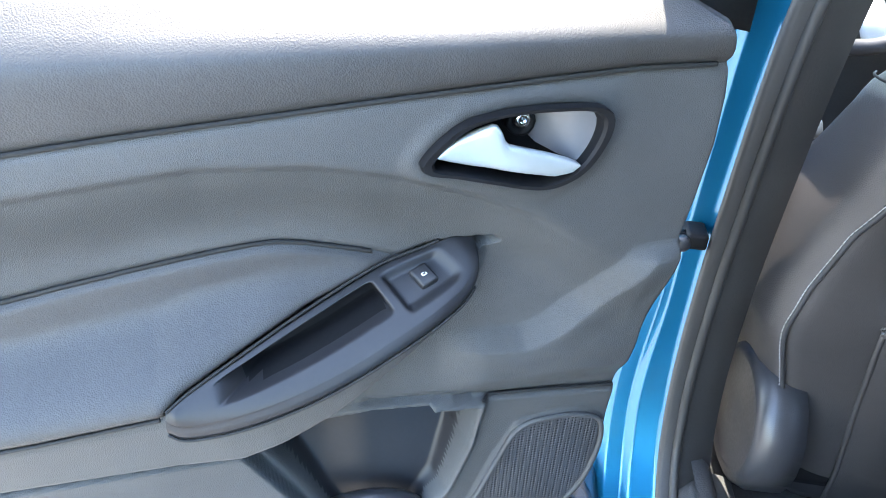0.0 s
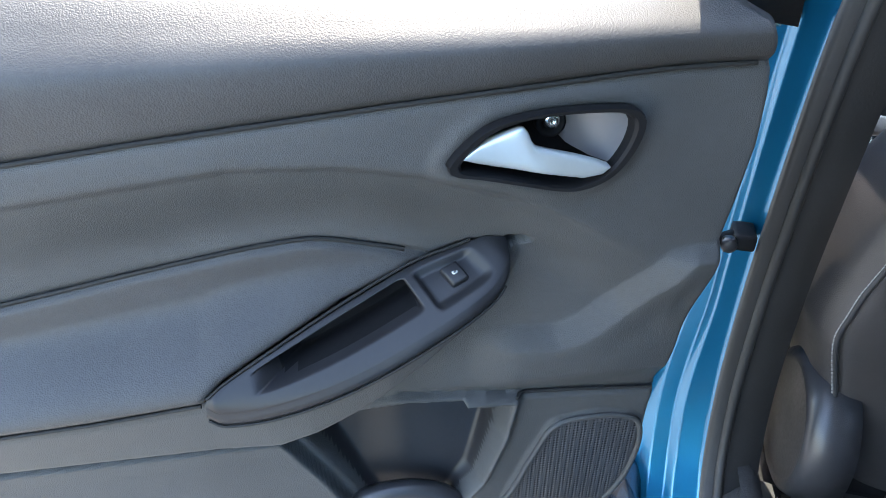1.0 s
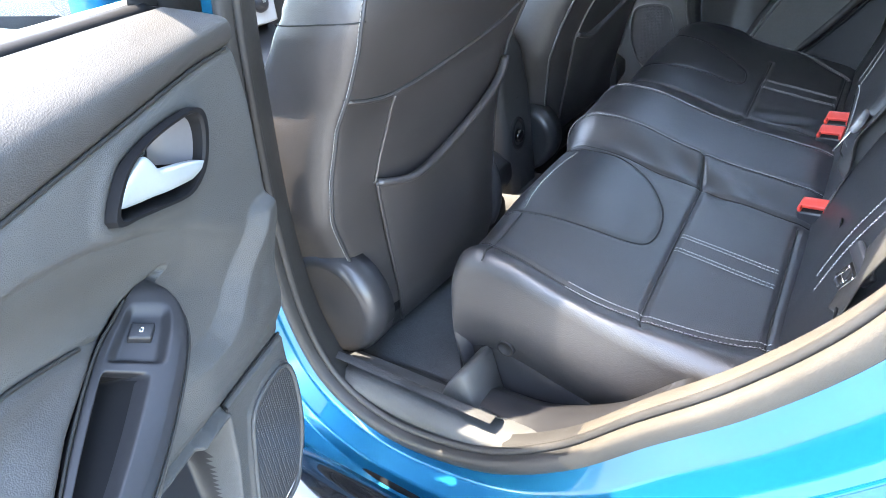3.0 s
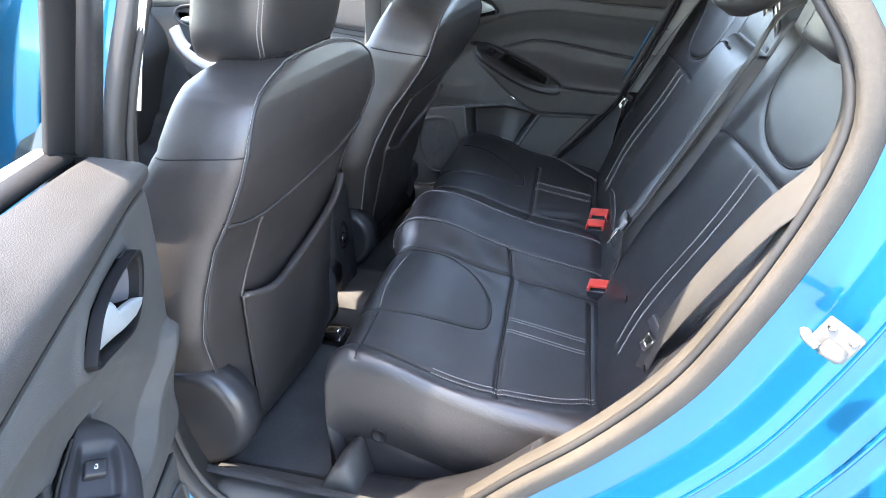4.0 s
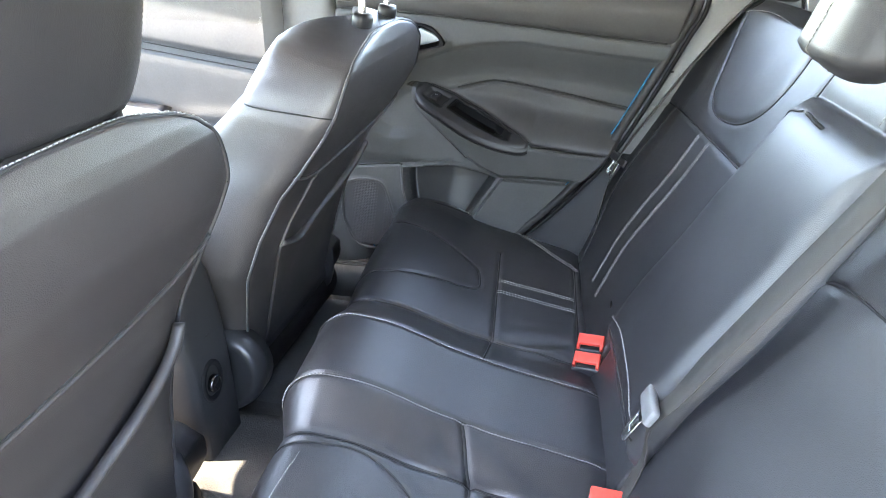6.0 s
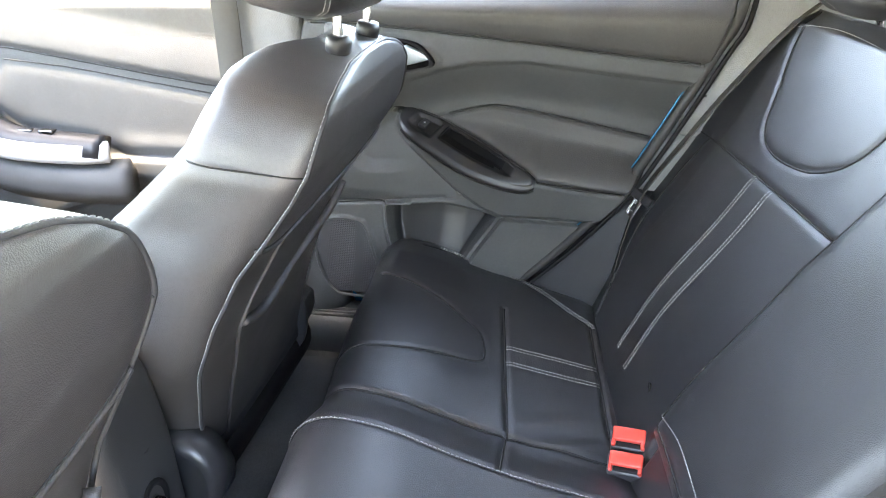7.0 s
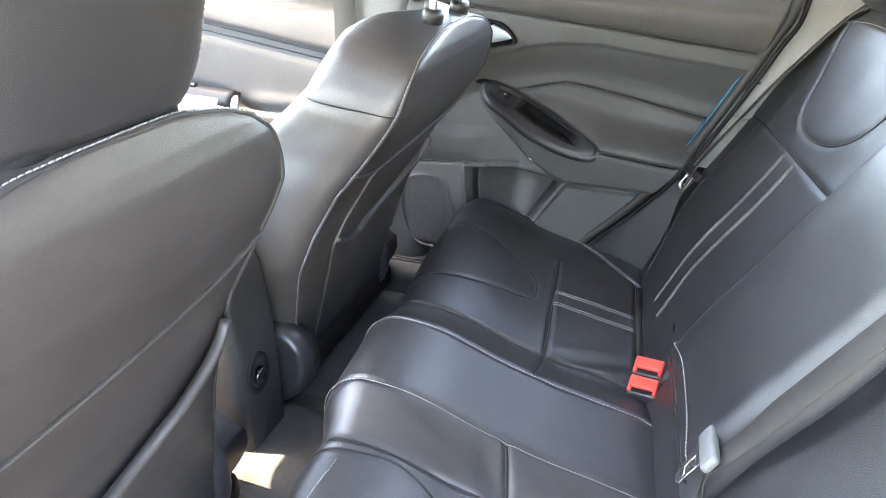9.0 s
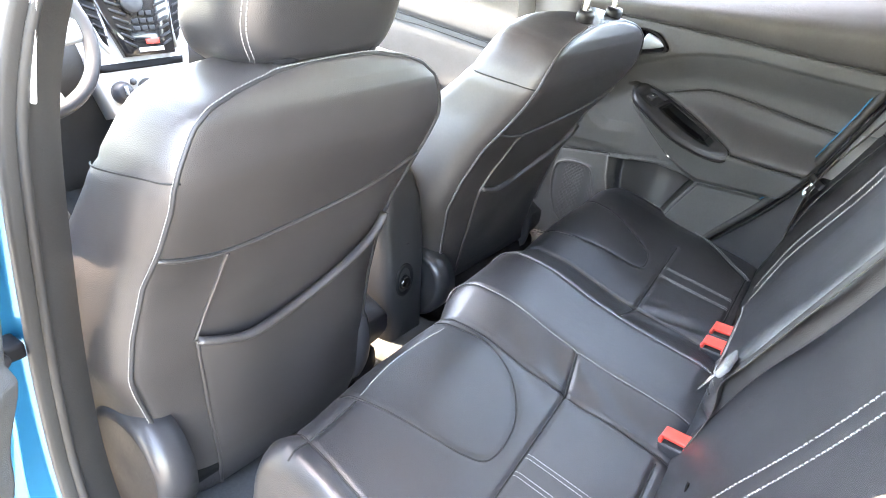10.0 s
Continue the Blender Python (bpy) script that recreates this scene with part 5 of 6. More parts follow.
PAD_NEAR = smooth_line([(-0.262, 1.09), (-0.255, 1.0), (-0.285, 0.955), (-0.36, 0.925), (-0.44, 0.917), (-0.52, 0.925), (-0.565, 0.955), (-0.585, 1.0), (-0.60, 1.09)], 70)
PAD_FAR = smooth_line([(0.225, 1.09), (0.215, 1.0), (0.235, 0.945), (0.29, 0.912), (0.37, 0.898), (0.44, 0.900), (0.488, 0.920), (0.525, 0.965), (0.575, 1.02), (0.61, 1.09)], 70)
BACK_SEAMS = [([(-0.155, 0.866), (-0.24, 0.884), (-0.64, 0.906), (-0.70, 0.91)], 0.005), ([(0.15, 0.873), (0.17, 0.872), (0.62, 0.856), (0.70, 0.852)], 0.005),
              (PAD_NEAR, 0.005), (PAD_FAR, 0.005), ([(-0.155, 0.4), (-0.155, 1.0), (-0.150, 1.2)], 0.012), ([(0.150, 0.4), (0.152, 0.84), (0.128, 0.975)], 0.012), ([(0.128, 0.975), (0.122, 1.04), (0.125, 1.2)], 0.004), ([(0.132, 0.605), (0.134, 0.70), (0.134, 0.84), (0.112, 0.955), (0.080, 0.975)], 0.002), ([(-0.140, 0.600), (0.0, 0.604), (0.132, 0.600)], 0.002),
              ([(0.622, 0.858), (0.63, 0.75), (0.61, 0.60), (0.58, 0.50)], 0.005), ([(-0.62, 0.905), (-0.63, 0.78), (-0.62, 0.62), (-0.60, 0.5)], 0.005)]


def bench_back_point(q, lift=0.0):
    q = np.asarray(q, float)
    x, z = q[:, 0], q[:, 1]
    zt = 1.055
    over = np.clip(z - zt, 0, None)
    y = -0.035 - 0.5 * (np.minimum(z, zt) - 0.58)
    h = np.zeros(len(q))
    # lumbar swell, side bolsters, folded middle armrest
    side = np.minimum(np.abs(x + 0.40), np.abs(x - 0.385))
    h += 0.012 * np.exp(-((z - 0.66) / 0.10) ** 2)
    h += 0.030 * smoothstep(0.20, 0.29, side) * (np.abs(x) > 0.3) * smoothstep(0.56, 0.66, z) * smoothstep(1.10, 0.90, z) * 0.7
    h -= 0.30 * np.clip(np.abs(x - 0.0) - 0.655, 0, None)
    right = np.interp(z, [0.4, 0.84, 0.975, 1.2], [0.146, 0.148, 0.118, 0.115])
    e = np.minimum(np.minimum(x + 0.150, right - x), np.minimum((0.995 - z) * 0.6, (z - 0.575) * 0.8))
    r = 1 - np.clip(e / 0.040, 0, 1)
    h += np.where(e > 0, 0.030 * np.sqrt(np.clip(1 - r * r, 0, 1)), 0) - 0.004 * np.exp(-((z - 0.99) / 0.014) ** 2) * smoothstep(0.14, 0.10, np.abs(x))
    for pad in (PAD_NEAR, PAD_FAR):
        h += 0.0008 * smoothstep(0, 0.02, inside(q, np.vstack([pad, pad[:1]])))
    for line, depth in BACK_SEAMS:
        d = line_distance(q, line)
        h -= (0.5 if depth < 0.01 else 1.0) * depth * np.exp(-(d / (0.0042 if depth < 0.01 else 0.007)) ** 2) - 0.06 * depth * np.exp(-((d - 0.012) / 0.009) ** 2)
    wob = np.array([noise.noise(Vector((a * 9, b * 9, 7.0))) for a, b in q])
    h += 0.0018 * wob + lift
    a = np.clip(over / 0.03, 0, 1.5)
    y = y - 0.03 * np.sin(a) - 0.25 * np.clip(over - 0.045, 0, None)
    zz = np.minimum(z, zt) + 0.03 * (1 - np.cos(a)) * 0.2 + 0.012 * np.sin(a)
    ny, nz = 0.894, 0.447
    return bench_place(x, y + ny * h, zz + nz * h), np.tile([0, ny, nz], (len(q), 1))


build_bench()


def build_rear_headrest(name, x, y, z, w, h, label):
    hr = thing(name, (x, y, z - 0.06), label, "headrest", "rear headrests")
    th = np.linspace(0, 2 * math.pi, 48, endpoint=False)
    rings = []
    for t in np.linspace(0, 1, 20):
        k = 0.30 + 0.70 * smoothstep(-0.03, 0.16, t) * smoothstep(1.03, 0.86, t)
        c, s = np.cos(th), np.sin(th)
        rings.append(np.stack([x + w * k ** 0.5 * np.sign(c) * np.abs(c) ** 0.6, y + 0.03 - 0.35 * (t - 0.3) * h + 0.055 * k * np.sign(s) * np.abs(s) ** 0.75, np.full(48, z + h * t)], 1))
    v, f = loft(rings)
    part("pad", v, f, LEATHER_SMOOTH, hr)
    for dx in (-0.006, 0.006):
        p = np.array([r[np.argmin(np.abs(r[:, 0] - (x + dx)) + 9 * (r[:, 1] < r[:, 1].mean()))] for r in rings])
        v, f = stitches(p, (0, 1, 0), lift=0.001)
        part("stitching", v, f, THREAD, hr, "white stitching")
    for dx in (-0.07, 0.07):
        v, f = sweep([(x + dx, y - 0.02, z - 0.055), (x + dx, y - 0.01, z), (x + dx, y, z + 0.04)], circle(0.0055, 8), (1, 0, 0))
        part("post", v, f, STEEL, hr, "chrome post")
        v, f = block((x + dx - 0.018, y - 0.04, z - 0.062), (x + dx + 0.018, y, z - 0.048), 0.004)
        part("collar", v, f, PLASTIC, hr)


build_rear_headrest("rear_headrest", -0.048, -0.255, 1.055, 0.098, 0.15, "raised black leather middle headrest on chrome posts")
build_rear_headrest("rear_headrest", -0.42, -0.345, 1.05, 0.14, 0.15, "lowered black leather outer headrest")
build_rear_headrest("rear_headrest", 0.42, -0.275, 1.09, 0.14, 0.15, "lowered black leather outer headrest")


# ---- belts and buckles ----
def belt(name, pts, up, label, w=0.0235, n=40):
    t = thing(name, pts[-1], label, "seat belt", "seat belts")
    v, f = sweep(smooth_line(pts, n), strap(w, 0.0011), up)
    part("webbing", v, f, WEBBING, t, "dark woven belt webbing")
    return t


def tongue(t, at, along, up, mat=PLASTIC, size=1.0):
    at, x = np.array(at, float), np.array(along, float)
    x /= np.linalg.norm(x)
    n = np.array(up, float)
    n -= x * (n @ x)
    n /= np.linalg.norm(n)
    y = np.cross(n, x)
    m = lambda v: at + size * (v[:, :1] * x + v[:, 1:2] * y + v[:, 2:] * n)
    v, f = block((-0.014, -0.034, -0.005), (0.010, 0.034, 0.006), 0.005, m)
    hold = part("holder", v, f, mat, t, "plastic tongue holder")
    plate = join(block((0.008, -0.013, -0.0012), (0.020, 0.013, 0.0012), 0.001, m), block((0.020, -0.013, -0.0012), (0.050, -0.007, 0.0012), 0.001, m),
                 block((0.020, 0.007, -0.0012), (0.050, 0.013, 0.0012), 0.001, m), block((0.038, -0.008, -0.0012), (0.054, 0.008, 0.0012), 0.001, m))
    part("tongue", *plate, STEEL, hold, "bright steel tongue")


def buckle(at, lean, label, pair=1):
    b = thing("belt_buckle", at, label, "belt buckle", "rear belt buckles")
    at = np.array(at, float)
    up = np.array(lean, float)
    up /= np.linalg.norm(up)
    side = np.array([0.12, 1.0, 0.05])
    side -= up * (side @ up)
    side /= np.linalg.norm(side)
    front = np.cross(up, side)
    for k in range(pair):
        o = (k - (pair - 1) / 2) * 0.036
        m = lambda v: at + v[:, :1] * side + (v[:, 1:2] + o) * front + v[:, 2:] * up
        v, f = block((-0.025, -0.0165, -0.06), (0.025, 0.0165, 0.012), 0.004, m)
        body = part("buckle_body", v, f, PLASTIC, b)
        red = join(block((-0.0225, -0.0145, 0.008), (0.0225, 0.006, 0.019), 0.003, m), block((-0.0225, 0.005, 0.008), (-0.017, 0.0145, 0.019), 0.0015, m), block((0.017, 0.005, 0.008), (0.0225, 0.0145, 0.019), 0.0015, m))
        part("release_button", *red, RED, body, "red release button")
        v, f = block((-0.016, 0.006, 0.009), (0.016, 0.013, 0.0135), 0.001, m)
        part("slot", v, f, DARK, body)


buckle((-0.160, -0.010, 0.520), (-0.35, 0.15, 0.92), "red and black belt buckle tucked at the seat's rear edge")
buckle((0.168, 0.022, 0.528), (-0.45, 0.15, 0.88), "pair of red and black belt buckles side by side", 2)

centre = belt("centre_seat_belt", [(-0.225, -0.33, 1.11), (-0.215, -0.260, 1.080), (-0.197, -0.231, 1.015), (-0.180, -0.188, 0.925), (-0.168, -0.134, 0.820), (-0.155, -0.075, 0.705), (-0.146, -0.048, 0.655), (-0.150, -0.045, 0.60), (-0.158, -0.02, 0.52)], (0.05, 0.88, 0.45), "dark woven seat belt lying over the split of the backrest")
tongue(centre, (-0.147, -0.045, 0.674), (-0.10, 0.50, -0.85), (0.05, 0.88, 0.45), GREY)
near_belt = belt("near_seat_belt", [(-0.645, -0.345, 1.16), (-0.716, -0.247, 1.0), (-0.701, -0.202, 0.93), (-0.667, -0.160, 0.84), (-0.622, -0.128, 0.75), (-0.580, -0.110, 0.68), (-0.568, -0.09, 0.60)], (-0.2, 0.9, 0.35), "dark woven seat belt beside the outer edge of the bench")
tongue(near_belt, (-0.575, -0.112, 0.695), (0.15, 0.50, -0.83), (-0.55, 0.75, 0.35), PLASTIC, 0.72)
far_belt = belt("far_seat_belt", [(0.60, -0.35, 1.16), (0.618, -0.238, 1.075), (0.622, -0.142, 0.953), (0.625, -0.075, 0.85), (0.625, -0.015, 0.75), (0.630, 0.01, 0.66), (0.635, 0.030, 0.52)], (0.1, 0.9, 0.4), "dark woven seat belt along the far end of the bench", 0.019)
tongue(far_belt, (0.622, -0.010, 0.740), (-0.05, 0.45, -0.9), (-0.7, 0.6, 0.3), BLACK, 0.75)
belt("front_seat_belt", [(0.555, 0.745, 1.32), (0.632, 0.770, 1.10), (0.668, 0.790, 0.95), (0.665, 0.80, 0.70), (0.68, 0.81, 0.45)], (-1, 0, 0), "dark woven front belt hanging on the pillar", 0.026)
drive_belt = belt("front_seat_belt", [(-0.61, 0.59, 1.27), (-0.668, 0.65, 1.06), (-0.668, 0.70, 0.93), (-0.662, 0.725, 0.84), (-0.66, 0.76, 0.65), (-0.67, 0.79, 0.45)], (1, -0.6, 0), "dark woven front belt hanging on the pillar", 0.024)
tongue(drive_belt, (-0.660, 0.715, 0.835), (0.1, -0.5, -0.8), (0.6, -0.8, 0.1))


# ---- far side: pillar covers, front door, sill ----
def build_far_side():
    p = thing("centre_pillar_cover", (0.70, 0.75, 0.40), "grey plastic pillar cover behind the front belt", "pillar trim", kind="structure")
    y = lambda z: 0.752 - 0.13 * (z - 0.9)
    rings = []
    for z in np.linspace(0.34, 1.38, 14):
        x = 0.705 - 0.33 * max(0, z - 0.98)
        w = 0.095 + 0.30 * max(0, 0.80 - z)
        rings.append(np.array([(x + 0.04, y(z) - w, z), (x, y(z) - w * 0.92, z), (x - 0.012, y(z) - w * 0.7, z), (x - 0.014, y(z), z), (x - 0.012, y(z) + w * 0.7, z), (x, y(z) + w * 0.92, z), (x + 0.04, y(z) + w, z)]))
    v, f = loft(rings[:8])
    part("lower_cover", v, f, TRIM, p, "dark lower pillar cover")
    v, f = loft(rings[7:])
    part("cover", v, f, GREY, p)
    q = thing("rear_pillar_cover", (0.70, -0.1, 0.45), "light grey plastic pillar cover beside the bench", "pillar trim", kind="structure")
    rings = []
    for z in np.linspace(0.42, 1.34, 18):
        yf = np.interp(z, [0.42, 0.574, 0.693, 0.76, 0.823, 0.903, 1.003, 1.06, 1.2, 1.34], [0.28, 0.145, 0.040, -0.007, -0.042, -0.082, -0.128, -0.152, -0.115, 0.0])
        x = 0.664 - 0.30 * max(0, z - 1.02)
        rings.append(np.array([(x + 0.03, yf + 0.01, z), (x, yf, z), (x - 0.012, yf - 0.02, z), (x - 0.03, yf - 0.10, z), (x - 0.055, yf - 0.22, z), (x + 0.03, yf - 0.30, z)]))
    cut = 8
    v, f = loft(rings[:7], True)
    part("lower_cover", v, f, BLACK, q, "dark lower pillar cover")
    v, f = loft(rings[6:cut + 1], True)
    part("middle_cover", v, f, GREY, q)
    v, f = loft(rings[cut:], True)
    part("cover", v, f, GREY, q)
    v, f = block((0.655, -0.160, 0.921), (0.672, -0.095, 0.925), 0.001)
    part("joint", v, f, DARK, q)
    # door seal along the far rear opening
    path = smooth_line([(0.735, 0.62, 1.02), (0.74, 0.64, 0.70), (0.735, 0.60, 0.45), (0.71, 0.45, 0.40), (0.680, 0.30, 0.445), (0.664, 0.163, 0.572), (0.656, 0.058, 0.692), (0.652, 0.010, 0.76), (0.650, -0.024, 0.823), (0.648, -0.064, 0.903), (0.642, -0.110, 1.003), (0.634, -0.134, 1.059), (0.61, -0.13, 1.15), (0.58, -0.08, 1.25)], 120)
    s = thing("far_door_seal", (0.72, 0.3, 0.4), "black rubber seal round the closed far door", "door seal", kind="structure")
    v, f = sweep(path, circle(0.0095, 10), (1, 0, 0))
    part("bulb", v, f, RUBBER, s)
    rear = path[62:]
    v, f = sweep(rear + [-0.004, -0.016, -0.008], circle(0.0045, 8), (1, 0, 0))
    part("lip", v, f, DARK, s)
    v, f = sweep(rear[:44] + [0.005, 0.010, 0.005], circle(0.0019, 8), (1, 0, 0))
    part("painted_edge", v, f, BLUE, s, "blue painted edge of the door opening")
    # sill cover
    v, f = sweep([(0.70, y_, 0.385) for y_ in np.linspace(0.0, 1.7, 12)], np.array([(-0.05, 0.01), (0.03, 0.012), (0.05, -0.02), (0.05, -0.08), (-0.05, -0.08)]))
    s = thing("sill_cover", (0.70, 0.8, 0.3), "ribbed dark plastic sill cover", "sill trim", kind="structure")
    part("cover", v, f, TRIM, s)
    for k in range(3):
        v, f = sweep([(0.672 + k * 0.016, y_, 0.397) for y_ in (0.45, 1.0, 1.6)], circle(0.003, 6))
        part("rib", v, f, TRIM, s)
    # near sill cover
    v, f = sweep(np.array([(-0.700, y_, 0.372 + 0.02 * smoothstep(0.3, 0.15, y_)) for y_ in np.linspace(0.10, 0.60, 14)]), np.array([(-0.035, 0.0), (-0.01, 0.006), (0.045, -0.004), (0.065, -0.05), (-0.03, -0.05)]))
    s = thing("near_sill_cover", (-0.70, 0.35, 0.32), "scuffed dark plastic sill cover under the open door", "sill trim", kind="structure")
    part("cover", v, f, TRIM, s)


build_far_side()


def build_far_front_door():
    d = thing("front_door", (0.72, 1.2, 0.4), "closed front door with dark trim, silver armrest edge and handle", "car door")
    ny, nz = 130, 110
    ys, zs = np.linspace(0.80, 1.80, ny), np.linspace(0.36, 1.10, nz)
    yy, zz = np.meshgrid(ys, zs, indexing="ij")
    q = np.stack([yy, zz], -1).reshape(-1, 2)
    y, z = q.T
    w = 0.0 * y
    roll = np.interp(y, [0.8, 0.916, 1.342, 1.8], [0.893, 0.908, 0.974, 0.99])
    t = np.clip((z - roll) / 0.10, 0, 1)
    w += np.where(z > roll, 0.006 * smoothstep(0, 0.15, t) - 0.018 * t ** 1.6, 0) - 0.9 * np.clip(z - 1.06, 0, None)
    ins = [(0.84, 0.735), (0.84, 0.880), (1.0, 0.904), (1.2, 0.934), (1.36, 0.950), (1.44, 0.86), (1.36, 0.80), (1.18, 0.775), (1.10, 0.735)]
    s = inside(q, ins)
    w += 0.0025 * smoothstep(0, 0.03, s) + 0.012 * smoothstep(0, 0.05, s) * smoothstep(0.80, 0.74, z) * smoothstep(1.15, 1.05, y)
    w += 0.022 * smoothstep(0.66, 0.70, z) * (z < 0.735) * smoothstep(1.2, 1.1, y)
    pocket = inside(q, [(1.02, 0.62), (1.25, 0.62), (1.45, 0.55), (1.45, 0.42), (1.1, 0.42), (1.0, 0.5)])
    w -= 0.035 * smoothstep(0, 0.02, pocket)
    for line in (np.c_[ys, np.interp(ys, [0.8, 0.916, 1.342, 1.8], [0.893, 0.908, 0.974, 0.99])], ins + ins[:1], [(0.8, 0.70), (1.1, 0.69), (1.3, 0.66)]):
        w -= 0.0015 * np.exp(-(line_distance(q, line) / 0.005) ** 2)
    v = np.c_[0.735 - w, y, z]
    faces = grid_faces(ny, nz)
    mask = np.array([z[f[0]] > np.interp(y[f[0]], [0.8, 0.916, 1.342, 1.8], [0.893, 0.908, 0.974, 0.99]) for f in faces])
    for name, want, mat in (("upper_pad", True, PAD), ("trim_panel", False, TRIM)):
        pv, pf = compact(v, [f for f, k in zip(faces, mask) if k == want])
        part(name, pv, pf, mat, d)
    for line in (np.c_[ys, np.interp(ys, [0.8, 0.916, 1.342, 1.8], [0.893, 0.908, 0.974, 0.99])], smooth_line([(0.85, 0.882), (1.0, 0.904), (1.2, 0.934), (1.36, 0.950)], 60)):
        k_ = [int(np.argmin((y - a_) ** 2 + (z - b_) ** 2)) for a_, b_ in line]
        vv, ff = sweep(np.c_[v[k_, 0] - 0.0015, line], circle(0.0016, 6), (0, 0, 1))
        part("panel_joint", vv, ff, SEAM, d)
    # armrest scoop with silver edge
    v, f = sweep(smooth_line([(0.668, 1.105, 0.768), (0.645, 1.17, 0.770), (0.632, 1.32, 0.780), (0.632, 1.42, 0.81), (0.645, 1.50, 0.86), (0.665, 1.54, 0.92)], 30), strap(0.014, 0.010), (-1, 0, 0.4))
    part("silver_edge", v, f, SILVER_TRIM, d, "silver armrest edge")
    v, f = sweep(smooth_line([(0.675, 1.12, 0.775), (0.665, 1.22, 0.785), (0.660, 1.34, 0.80), (0.665, 1.46, 0.87)], 24), strap(0.016, 0.022), (-0.4, 0, 1))
    part("switch_panel", v, f, BLACK, d, "black switch panel")
    v, f = sweep(smooth_line([(0.68, 1.07, 0.70), (0.665, 1.14, 0.70), (0.66, 1.28, 0.705), (0.665, 1.40, 0.73), (0.68, 1.50, 0.80)], 24), strap(0.02, 0.03), (-1, 0, 0.2))
    part("pull_grip", v, f, TRIM, d)
    for yy0 in (1.24, 1.29):
        v, f = block((0.655, yy0 - 0.018, 0.803), (0.675, yy0 + 0.018, 0.815), 0.004)
        part("window_switch", v, f, GLOSS, d)
    a = smooth_line([(1.44, 0.93), (1.49, 0.912), (1.55, 0.925), (1.575, 0.955), (1.55, 0.985), (1.48, 0.985)], 40, True)
    c = a.mean(0)
    rings = [np.c_[np.full(40, 0.735 - h), c + (a - c) * s_] for s_, h in ((1.05, 0.0), (1.0, 0.014), (0.86, 0.010), (0.80, -0.01))]
    v, f = loft(rings, True)
    part("handle_surround", v, f, PLASTIC, d)
    b = c + (a - c) * np.array([0.72, 0.34]) + [-0.005, -0.012]
    v, f = loft([np.c_[np.full(40, 0.735 - h), b.mean(0) + (b - b.mean(0)) * s_] for s_, h in ((1.0, 0.002), (0.95, 0.014), (0.5, 0.017))], True)
    part("pull_handle", v, f, SILVER, d, "satin silver pull handle")


build_far_front_door()


